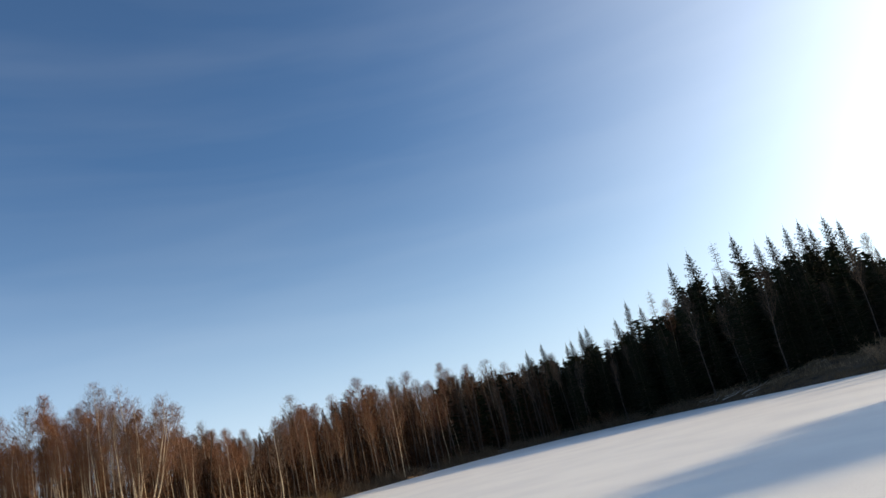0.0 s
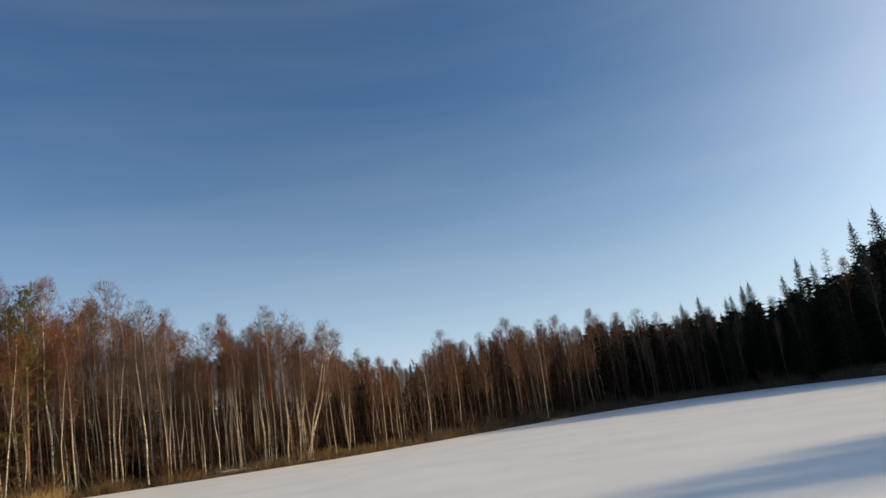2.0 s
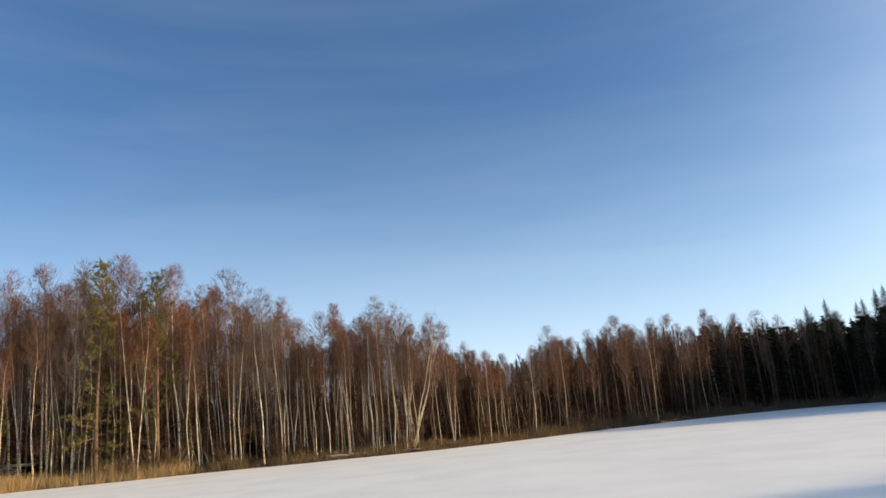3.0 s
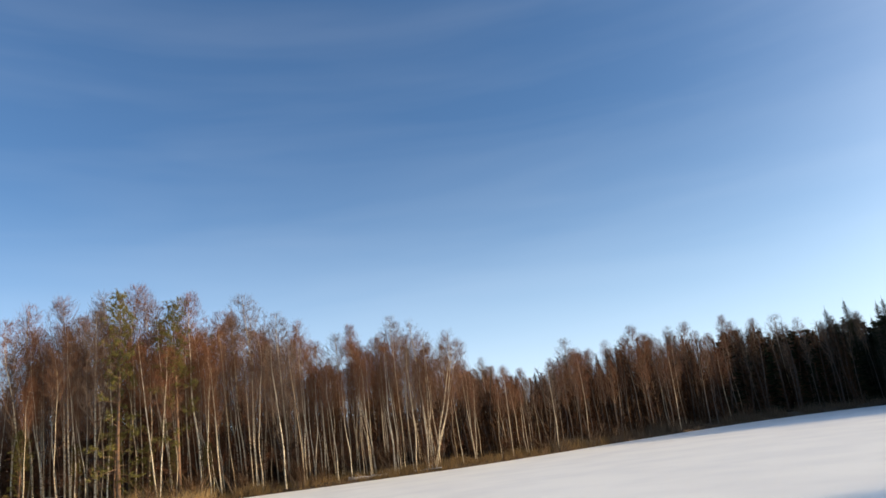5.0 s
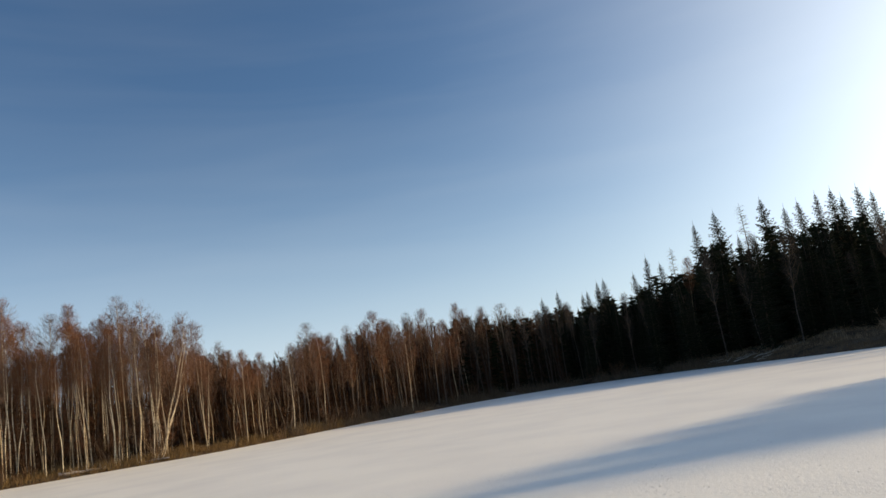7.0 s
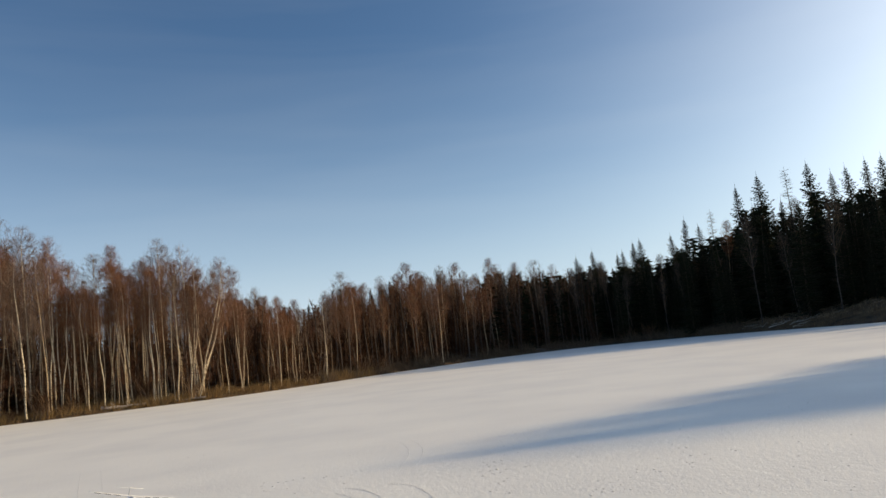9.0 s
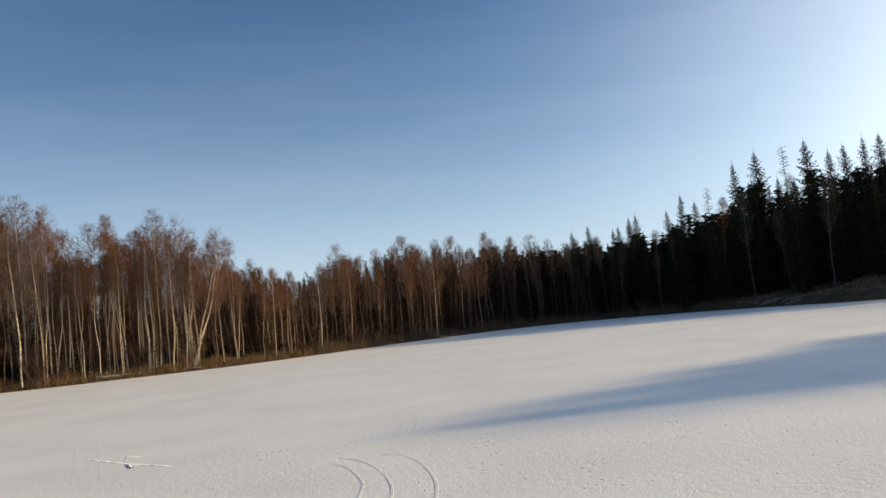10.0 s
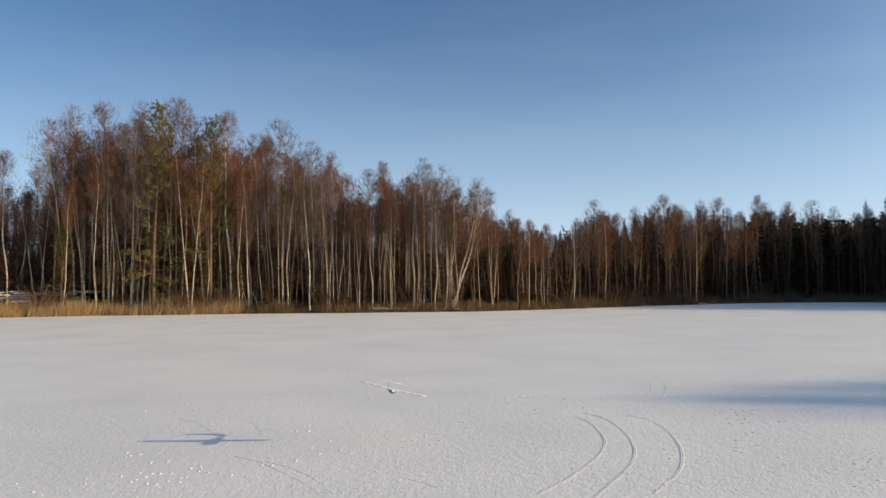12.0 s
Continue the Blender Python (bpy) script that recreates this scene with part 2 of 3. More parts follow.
def land(az, d):
    """Height of the ground at that azimuth and distance."""
    s = d - shore(az)
    if s < 0:
        return max(-0.5, s * 0.35)
    z = 0.22 * (1 - math.exp(-s / 0.7)) + 0.5 * (1 - math.exp(-s / 25))
    right = max(0.0, min(1.0, (-az - 39) / 17)) * max(0.0, min(1.0, (130 + az) / 30))
    z += right * 1.5 * (1 - math.exp(-(s / 4.6) ** 1.5))
    z += 4.2 * (1 - math.exp(-(max(0.0, s - 13) / 28) ** 2))
    p = ring(az, d)
    z += right * min(1.0, s / 1.5) * (0.34 * noise.noise(p * 0.22) + 0.22 * noise.noise(p * 0.6))
    z += 0.18 * min(1.0, s / 2) * noise.noise(p * 0.35) + 0.10 * min(1.0, s) * noise.noise(p * 1.1)
    return z


# ---------------------------------------------------------------- ground and frozen lake
def build_ground():
    g = Geo()
    azs = [-180 + i * 3 for i in range(39)]                        # coarse behind the walker
    azs = [a for a in azs if a < -66] + [-66 + 0.75 * i for i in range(int(108 / 0.75))] + [42 + 3 * i for i in range(46)]
    offs = [-14, -3, -0.8, -0.2, 0.0, 0.3, 0.8, 1.5, 2.4, 3.5, 5, 7, 9, 11.5, 14.5, 18, 23, 30, 40, 60, 100, 200, 500, 1400, 3500]
    for az in azs:
        s = shore(az)
        for o in offs:
            d = s + o
            g.v.append(ring(az, d, land(az, d) if o < 300 else 4.9))
    n, m = len(azs), len(offs)
    for i in range(n):
        for k in range(m - 1):
            a, b = i * m + k, ((i + 1) % n) * m + k
            g.f.append((b, a, a + 1, b + 1))
            g.m.append(0)
    g.v.append(Vector((0, 0, -0.5)))
    c = len(g.v) - 1
    for i in range(n):
        g.f.append((c, i * m, ((i + 1) % n) * m))
        g.m.append(0)
    ob = new("ground", g.mesh("ground", [EARTH], True))
    return tagged(ob, "brown forest floor with leaf litter and thin frost", "ground", kind="structure")


build_ground()


def build_lake():
    g = Geo()
    azs = [-180 + 2 * i for i in range(180)]
    fr = [0.0, 0.03, 0.06, 0.1, 0.14, 0.19, 0.25, 0.32, 0.4, 0.5, 0.6, 0.72, 0.85, 0.95, 1.0]
    g.v.append(Vector((0, 0, 0)))
    for az in azs:
        s = shore(az) + 1.2
        for q in fr[1:]:
            p = ring(az, s * q)
            p.z = 0.004 * noise.noise(p * 0.5)
            g.v.append(p)
    m = len(fr) - 1
    n = len(azs)
    for i in range(n):
        a, b = 1 + i * m, 1 + ((i + 1) % n) * m
        g.f.append((0, b, a))
        for k in range(m - 1):
            g.f.append((a + k, b + k, b + k + 1, a + k + 1))
    g.m = [0] * len(g.f)
    ob = new("lake_ice", g.mesh("lake_ice", [SNOW], True))
    return tagged(ob, "frozen pond covered by thin crusty white snow", "snow", kind="structure")


build_lake()


# ---------------------------------------------------------------- trees
def stem_path(r, height, bend, n=9, lean=0.0):
    ph = r.uniform(0, 6.28)
    pts = []
    for i in range(n + 1):
        t = i / n
        k = bend * (math.sin(t * 2.6 + ph) * t + 0.2 * math.sin(t * 8 + ph * 2.3) + 0.1 * math.sin(t * 17 + ph))
        pts.append(Vector((k * math.cos(ph) + lean * t * math.cos(ph * 1.7), k * math.sin(ph) + lean * t * math.sin(ph * 1.7), height * t)))
    return pts


def along(path, t):
    x = t * (len(path) - 1)
    i = min(int(x), len(path) - 2)
    return path[i].lerp(path[i + 1], x - i)


def build_birch(seed, height=12.0, first=0.42, radius=1.05, limbs=60, twigs=72, bend=0.35, stems=1, bark=None, twig_mat=None, girth=0.068, fan=0.0, kind="birch_tree"):
    """A leafless birch: bent stem, steep limbs that end on an egg-shaped outline, fine twigs along them."""
    r = random.Random(seed)
    first += 0.09
    tree = new(kind)
    trunk, crown = Geo(), Geo()
    for s in range(stems):
        h = height * (1.0 if s == 0 else r.uniform(0.78, 0.93))
        path = stem_path(r, h, bend, 14, 0.0 if stems == 1 else r.uniform(0.8, 1.9) if stems == 2 else r.uniform(0.5, 1.2))
        off = Vector((r.uniform(-0.2, 0.2), r.uniform(-0.2, 0.2), -0.25)) if s else Vector((0, 0, -0.25))
        spread = fan * (s / max(1, stems - 1) - 0.25)
        path = [p + off + Vector((spread * (p.z / h) ** 0.8, 0, 0)) for p in path]
        rad = [girth * (1.3 if i == 0 else 1) * (1 - 0.88 * (i / 14) ** 1.3) * (1 if s == 0 else 0.8) for i in range(15)]
        trunk.tube(path, rad, 6)
        def outline(z):
            """Half-width of the crown at that height: slim below, a round dome on top."""
            u = (z / h - first) / (1 - first)
            if u > 0.36:
                return 1.42 * radius * max(0.0, 1 - ((u - 0.36) / 0.645) ** 1.9) ** 0.62
            return 1.45 * radius * max(0.16, 0.28 + 2.0 * max(0.0, u))

        def kept_in(p):
            axis = along(path, max(0.0, min(1.0, p.z / h)))
            side = Vector((p.x - axis.x, p.y - axis.y, 0))
            most = max(0.3 * radius, outline(p.z))
            return p if side.length <= most else Vector((axis.x, axis.y, p.z)) + side.normalized() * most

        for _ in range(int(limbs * 0.7 / stems ** 0.5)):
            u = 0.02 + 0.95 * r.random() ** 0.62
            zt = first + (1 - first) * u
            out = outline(zt * h) * r.random() ** 0.5
            a = r.uniform(0, 6.283)
            way = Vector((math.cos(a), math.sin(a), 0))
            end = along(path, zt) + way * out
            start = along(path, max(0.15, zt - (0.5 + out * 1.5) / h))
            mid = start.lerp(end, 0.5) + way * out * 0.16 - Vector((0, 0, out * 0.10))
            crown.tube([start, mid, end], [0.014 * (1.4 - u), 0.008, 0.002], 3, 0, False)
            for _ in range(6):
                w = r.uniform(0.25, 1.0)
                q = start.lerp(mid, w * 2) if w < 0.5 else mid.lerp(end, w * 2 - 1)
                b = a + r.gauss(0, 1.4)
                e = kept_in(q + Vector((math.cos(b), math.sin(b), r.gauss(1.0, 0.5))).normalized() * r.uniform(0.4, 0.95) * (1.15 - 0.4 * u))
                crown.spike(q, e, 0.009, 0)
                for _ in range(int(twigs * (0.06 + 0.10 * u))):
                    g0 = q.lerp(e, r.random() ** 0.7)
                    c = b + r.gauss(0, 1.5)
                    l = r.uniform(0.2, 0.62) * (1.1 - 0.4 * u)
                    tip = g0 + Vector((math.cos(c), math.sin(c), r.gauss(0.75, 0.65))).normalized() * l
                    crown.sliver(g0, tip, r.uniform(0.011, 0.018), r.uniform(0, 3.14), 1)
        for _ in range(int(twigs * 17 / stems ** 0.6)):
            # the finest sprays, out to the rounded edge of the crown
            u = 1 - r.random() ** 1.12
            z = h * (first + (1 - first) * (0.97 * u))
            a = r.uniform(0, 6.283)
            axis = along(path, min(1.0, z / h))
            q = Vector((axis.x, axis.y, z)) + Vector((math.cos(a), math.sin(a), 0)) * outline(z) * r.random() ** 0.75
            b = a + r.gauss(0, 1.0)
            tip = q + Vector((math.cos(b) * 0.7, math.sin(b) * 0.7, r.gauss(1.15, 0.5))).normalized() * r.uniform(0.2, 0.5)
            crown.sliver(q, tip, r.uniform(0.010, 0.016), r.uniform(0, 3.14), 1)
        for _ in range(48):
            # dead side twigs below the crown
            q = along(path, r.uniform(0.12, first + 0.1))
            b = r.uniform(0, 6.283)
            crown.spike(q, q + Vector((math.cos(b), math.sin(b), r.uniform(-0.2, 0.9))).normalized() * r.uniform(0.3, 0.9), 0.012, 0)
            for _ in range(4):
                g0 = q + Vector((math.cos(b), math.sin(b), r.uniform(0.0, 0.6))) * r.uniform(0.1, 0.9)
                c = b + r.gauss(0, 1.2)
                crown.sliver(g0, g0 + Vector((math.cos(c), math.sin(c), r.gauss(0.5, 0.6))).normalized() * r.uniform(0.3, 0.8), r.uniform(0.011, 0.018), r.uniform(0, 3.14), 1)
        for _ in range(90):
            q = along(path, r.uniform(0.86, 0.99))
            b = r.uniform(0, 6.283)
            crown.sliver(q, q + Vector((math.cos(b) * 0.7, math.sin(b) * 0.7, r.uniform(-0.1, 0.8))).normalized() * r.uniform(0.2, 0.5), 0.010, r.uniform(0, 3.14), 1)
    part("trunk", trunk.mesh("birch_trunk", [bark or BARK_BIRCH], True), tree)
    part("crown", crown.mesh("birch_crown", [LIMB, twig_mat or TWIG]), tree)
    return tree


def build_spruce(seed, height=12.0, width=0.15, base=0.05, sparse=1.0):
    r = random.Random(seed)
    tree = new("spruce_tree")
    trunk, crown = Geo(), Geo()
    path = stem_path(r, height, 0.08, 6)
    path[0].z -= 0.3
    trunk.tube(path, [0.14 * (1 - 0.93 * i / 6) for i in range(7)], 6)
    branches = 215
    for i in range(branches):
        u = ((i + r.random()) / branches) ** 0.88
        t = base + (0.99 - base) * u
        a = i * 2.4 + r.uniform(-0.4, 0.4)
        uneven = 1 + 0.28 * math.sin(u * 23 + seed) * math.sin(u * 61 + a)
        rr = height * width * ((1 - u) ** 0.70 * 0.97 + 0.008) * r.uniform(0.62, 1.15) * uneven
        p = along(path, t)
        way = Vector((math.cos(a), math.sin(a), 0))
        sag = -0.34 + 0.75 * u + r.gauss(0, 0.1)
        mid = p + way * rr * 0.55 + Vector((0, 0, rr * (sag * 0.5)))
        end = p + way * rr + Vector((0, 0, rr * (sag + 0.12)))
        crown.tube([p, mid, end], [0.02, 0.012, 0.004], 3, 0, False)
        side = way.cross(Vector((0, 0, 1)))
        n = max(3, int(rr * 4.6))
        for j in range(n):
            w = (j + 0.75) / n
            q = p.lerp(mid, w / 0.55) if w < 0.55 else mid.lerp(end, (w - 0.55) / 0.45)
            l = (0.13 + 0.33 * (1 - w) * min(1, rr)) * r.uniform(0.8, 1.3) * min(1.0, 0.6 + 5 * (1 - u))
            for sgn in (-1, 1):
                tip = q + (way * 0.7 + side * sgn).normalized() * l + Vector((0, 0, -l * r.uniform(0.3, 0.9)))
                crown.frond(q, tip, l * 0.55, 1)
        crown.frond(mid.lerp(end, 0.4), end + way * 0.12 * min(1.0, 0.3 + 4 * (1 - u)), 0.2 * min(1.0, 0.6 + 5 * (1 - u)), 1)
    tip = path[-1]
    crown.spike(tip - Vector((0, 0, 0.2)), tip + Vector((0, 0, 0.45)), 0.06, 1)
    part("trunk", trunk.mesh("spruce_trunk", [BARK_DARK], True), tree)
    part("crown", crown.mesh("spruce_crown", [BARK_DARK, SPRUCE]), tree)
    return tree


def build_larch(seed, height=12.0):
    """A bare conifer: straight stem, short thin level branches."""
    r = random.Random(seed)
    tree = new("bare_larch_tree")
    trunk, crown = Geo(), Geo()
    path = stem_path(r, height, 0.1, 6)
    path[0].z -= 0.3
    trunk.tube(path, [0.11 * (1 - 0.93 * i / 6) for i in range(7)], 6)
    for _ in range(150):
        t = r.uniform(0.3, 0.99)
        p = along(path, t)
        a = r.uniform(0, 6.283)
        l = height * 0.11 * (1.05 - t) ** 0.7 * r.uniform(0.6, 1.2)
        end = p + Vector((math.cos(a), math.sin(a), r.uniform(-0.1, 0.35))) * l
        crown.tube([p, p.lerp(end, 0.5) - Vector((0, 0, l * 0.06)), end], [0.012, 0.008, 0.003], 3, 0, False)
        for _ in range(9):
            q = p.lerp(end, r.uniform(0.2, 1))
            b = a + r.gauss(0, 0.9)
            crown.spike(q, q + Vector((math.cos(b), math.sin(b), r.uniform(-0.5, 0.4))) * r.uniform(0.15, 0.4), 0.014, 1)
    part("trunk", trunk.mesh("larch_trunk", [BARK_DARK], True), tree)
    part("crown", crown.mesh("larch_crown", [BARK_DARK, TWIG_GREY]), tree)
    return tree


def build_pine(seed, height=12.0, first=0.25):
    r = random.Random(seed)
    tree = new("pine_tree")
    trunk, crown = Geo(), Geo()
    path = stem_path(r, height, 0.2, 8)
    path[0].z -= 0.3
    trunk.tube(path, [0.13 * (1 - 0.9 * i / 8) for i in range(9)], 7)
    for i in range(96):
        u = (i + r.random()) / 96
        if u < 0.45 and r.random() < 0.45:
            continue
        t = first + (0.985 - first) * u
        a = i * 2.4 + r.uniform(-0.6, 0.6)
        l = height * (0.085 * (1 - u) ** 0.5 + 0.04) * r.uniform(0.45, 1.3)
        p = along(path, t)
        end = p + Vector((math.cos(a), math.sin(a), -0.1 + 1.0 * u + r.gauss(0, 0.2))).normalized() * l
        crown.tube([p, p.lerp(end, 0.5), end], [0.022, 0.014, 0.005], 3, 0, False)
        for _ in range(int(5 + l * 4.5)):
            q = p.lerp(end, r.uniform(0.4, 1.0)) + Vector((r.gauss(0, 0.14), r.gauss(0, 0.14), r.gauss(0.05, 0.1)))
            for _ in range(13):
                w = Vector((r.gauss(0, 1), r.gauss(0, 1), r.gauss(0.5, 0.8))).normalized()
                crown.spike(q, q + w * r.uniform(0.12, 0.26), 0.032, 1)
    part("trunk", trunk.mesh("pine_trunk", [PINE_BARK], True), tree)
    part("crown", crown.mesh("pine_crown", [PINE_BARK, PINE]), tree)
    return tree


def build_shrub(seed, height=1.6, mat=None):
    r = random.Random(seed)
    bush = new("bare_shrub")
    stems, twigs = Geo(), Geo()
    for _ in range(16):
        a = r.uniform(0, 6.283)
        b = Vector((r.gauss(0, 0.15), r.gauss(0, 0.15), -0.1))
        tip = b + Vector((math.cos(a) * 0.55, math.sin(a) * 0.55, 1)) * height * r.uniform(0.5, 1.0)
        mid = b.lerp(tip, 0.5) + Vector((r.gauss(0, 0.08), r.gauss(0, 0.08), 0.1))
        stems.tube([b, mid, tip], [0.014, 0.010, 0.004], 3, 0, False)
        for _ in range(26):
            w = r.uniform(0.25, 1)
            q = b.lerp(mid, w * 2) if w < 0.5 else mid.lerp(tip, w * 2 - 1)
            twigs.spike(q, q + Vector((r.gauss(0, 0.6), r.gauss(0, 0.6), r.uniform(0.1, 1))).normalized() * r.uniform(0.15, 0.5), 0.012)
    part("stem", stems.mesh("shrub_stems", [LIMB]), bush)
    part("twig_spray", twigs.mesh("shrub_twigs", [mat or TWIG]), bush)
    return bush


def put(template, az, d, height, base_height=12.0, turn=None, wide=1.0, sink=0.0, lean=1.0):
    """A copy of a tree at that azimuth and distance, with its top at that height above the ice."""
    p = ring(az, d, land(az, d) - sink)
    k = (height - p.z) / base_height
    m = Matrix.Translation(p) @ pose(0, 0, 0, rnd.gauss(0, lean), rnd.gauss(0, lean), rnd.uniform(0, 360) if turn is None else turn)
    return copy_thing(template, m @ Matrix.Diagonal((k * wide, k * wide, k, 1)))


def top_at(el, d):
    return EYE + d * math.tan(radians(el))


# templates, themselves used as trees further down
BIRCH_LABEL = "leafless birch with pale trunk and reddish-brown twigs"
BIRCHES = [
    build_birch(11, first=0.42, radius=1.0, bend=0.30),
    build_birch(12, first=0.50, radius=0.9, bend=0.50, limbs=54),
    build_birch(13, first=0.36, radius=1.25, bend=0.25, limbs=66),
    build_birch(14, first=0.55, radius=0.95, bend=0.55, limbs=52),
    build_birch(15, first=0.38, radius=1.15, bend=0.35, limbs=64, twig_mat=TWIG_GREY),
    build_birch(16, first=0.45, radius=1.1, bend=0.4, stems=2, limbs=60),
    build_birch(17, first=0.58, radius=0.7, bend=0.45, limbs=44, girth=0.055),
    build_birch(18, first=0.40, radius=1.4, bend=0.3, limbs=72, twig_mat=TWIG_GREY),
    # far-stand birches, their trunks darkened by colour to look shaded
    build_birch(19, first=0.35, radius=1.2, bend=0.4, limbs=62, bark=BARK_SHADED),
    build_birch(20, first=0.42, radius=1.0, bend=0.5, limbs=58, bark=BARK_SHADED),
]
# birches among the spruces, with shade painted into bark and twigs
SHADED_BIRCHES = [build_birch(23, first=0.44, radius=0.8, bend=0.4, limbs=44, bark=BARK_SHADED, twig_mat=TWIG_DARK, kind="shaded_birch_tree"),
          build_birch(24, first=0.52, radius=0.7, bend=0.5, limbs=40, bark=BARK_SHADED, twig_mat=TWIG_DARK, girth=0.06, kind="shaded_birch_tree")]
FORKED = build_birch(21, first=0.40, radius=1.15, bend=0.45, stems=6, limbs=90, girth=0.078, fan=4.2)
SPRUCES = [build_spruce(31, width=0.16), build_spruce(32, width=0.19), build_spruce(33, width=0.145), build_spruce(34, width=0.20)]
LARCH = build_larch(41)
SLIM = build_birch(22, first=0.62, radius=0.6, bend=0.5, limbs=24, twigs=26, girth=0.048)
PINES = [build_pine(51), build_pine(52, first=0.15)]
SHRUBS = [build_shrub(61, 1.6, BRUSH), build_shrub(62, 1.2, BRUSH), build_shrub(63, 2.0, FROSTED)]
for b in BIRCHES:
    tagged(b, BIRCH_LABEL, "tree", "birches round the pond")
for b in SHADED_BIRCHES:
    tagged(b, "bare grey-barked birch among spruces, shade painted into its dark twigs", "tree", "alders among spruces")
tagged(FORKED, "birch with several forking pale trunks leaning at the shore", "tree", "birches round the pond")
for b in SPRUCES:
    tagged(b, "tall dark green spruce with pointed top", "tree", "spruces behind the bank")
tagged(SLIM, "thin young birch with a pale bare stem", "tree", "birches round the pond")
tagged(LARCH, "thin bare grey conifer without needles", "tree", "bare conifers")
for b in PINES:
    tagged(b, "slender pine with yellowish-green needles among birches", "tree", "pines among birches")
for b in SHRUBS:
    tagged(b, "low leafless brown shrub on the shore", "shrub", "shrubs along the shore")

# skyline: azimuth, elevation of the tree top, kind, set back from the shore
SKYLINE = [
    (33.1, 8.53, "b", 6), (30.2, 9.06, "b", 3), (28.5, 8.18, "b", 14), (27.4, 10.39, "g", 4), (26.2, 12.51, "b", 3), (24.3, 12.83, "b", 2), (22.3, 13.15, "g", 5),
    (21.1, 12.97, "p", 0.5), (19.8, 13.48, "b", 4), (17.5, 13.11, "b", 3), (17.1, 12.01, "p", 0.8), (15.7, 12.68, "b", 2), (13.9, 11.35, "b", 6), (11.8, 12.38, "g", 3),
    (9.5, 10.81, "g", 4), (8.1, 10.13, "b", 2), (6.7, 8.45, "b", 3), (5.6, 8.94, "g", 6), (4.6, 9.46, "n", 5), (3.5, 8.58, "b", 4), (1.3, 9.82, "g", 5),
    (-1.0, 9.07, "G", 2.4), (-2.8, 7.41, "g", 5), (-4.1, 5.84, "b", 3), (-5.7, 5.77, "g", 6), (-7.3, 4.94, "b", 8), (-8.3, 4.56, "b", 10), (-9.4, 3.98, "s", 12),
    (-10.6, 5.00, "b", 8), (-12.2, 6.33, "g", 5), (-13.6, 5.35, "b", 5), (-15.4, 5.72, "b", 6), (-17.2, 6.54, "b", 4), (-18.5, 5.76, "g", 5), (-19.7, 6.02, "g", 6),
    (-20.8, 6.18, "b", 4), (-22.4, 5.10, "b", 5), (-23.7, 6.16, "n", 5), (-25.4, 5.63, "b", 5), (-27.1, 5.64, "g", 6), (-28.5, 5.16, "b", 5), (-30.4, 5.27, "s", 6),
    (-31.5, 5.58, "s", 5), (-32.4, 4.89, "b", 4), (-33.3, 5.10, "s", 6), (-33.8, 5.30, "s", 7), (-34.6, 5.81, "s", 5), (-35.4, 5.92, "s", 5), (-36.3, 4.83, "b", 6),
    (-37.6, 5.94, "s", 6), (-38.4, 6.95, "s", 9), (-39.6, 6.35, "s", 10), (-40.4, 7.36, "l", 12), (-41.2, 6.56, "n", 14), (-42.4, 8.56, "s", 14), (-44.1, 9.22, "s", 15),
    (-45.3, 7.17, "s", 17), (-45.9, 9.48, "l", 18), (-46.5, 6.78, "s", 18), (-47.4, 9.48, "s", 19), (-48.6, 8.48, "s", 20), (-49.7, 8.69, "s", 21), (-50.8, 8.94, "s", 22),
    (-51.5, 8.99, "s", 22), (-52.2, 8.40, "s", 22), (-53.4, 8.80, "s", 22), (-54.1, 8.30, "s", 23), (-55.3, 7.10, "g", 24), (-55.8, 5.81, "s", 24), (-57.2, 6.51, "g", 25),
    (-58.2, 6.61, "b", 25), (-59.0, 6.31, "g", 25), (-60.5, 6.12, "s", 25), (-61.2, 6.32, "g", 25), (-62.7, 6.22, "b", 25),
]
ROOFLINE = sorted((a, e) for a, e, *_ in SKYLINE if a > -63)


for i, (az, el, kind, back) in enumerate(SKYLINE):
    d = shore(az) + back * (1 if az > -38 else 0.62)
    h = top_at(el, d) * (1.03 if kind in "sl" else 1.01)
    if kind == "b":
        put(BIRCHES[(0, 1, 2, 3, 5)[i % 5] if az > -9 else (8, 9, 8)[i % 3]] if az > -29 else SHADED_BIRCHES[i % 2], az, d, h, wide=rnd.uniform(0.9, 1.1))
    elif kind == "g":
        put(BIRCHES[(4, 7)[i % 2]] if az > -29 else SHADED_BIRCHES[i % 2], az, d, h, wide=0.95)
    elif kind == "G":
        put(FORKED, az, d - 1.5, h, turn=0, wide=1.0)
    elif kind == "n":
        put(BIRCHES[6], az, d, h, wide=0.9)
    elif kind == "s":
        put(SPRUCES[i % 4], az, d, h)
    elif kind == "l":
        put(LARCH, az, d, h)
    elif kind == "p":
        put(PINES[i % 2], az, d, h)

# young pines low among the birch stems
for az, back, h in ((21.3, 0.8, 4.6), (19.2, 1.6, 3.6), (17.4, 1.0, 3.0), (23.6, 2.2, 4.0), (15.2, 1.8, 3.2), (27.0, 2.0, 5.0)):
    put(PINES[1], az, shore(az) + back, h, wide=1.5)

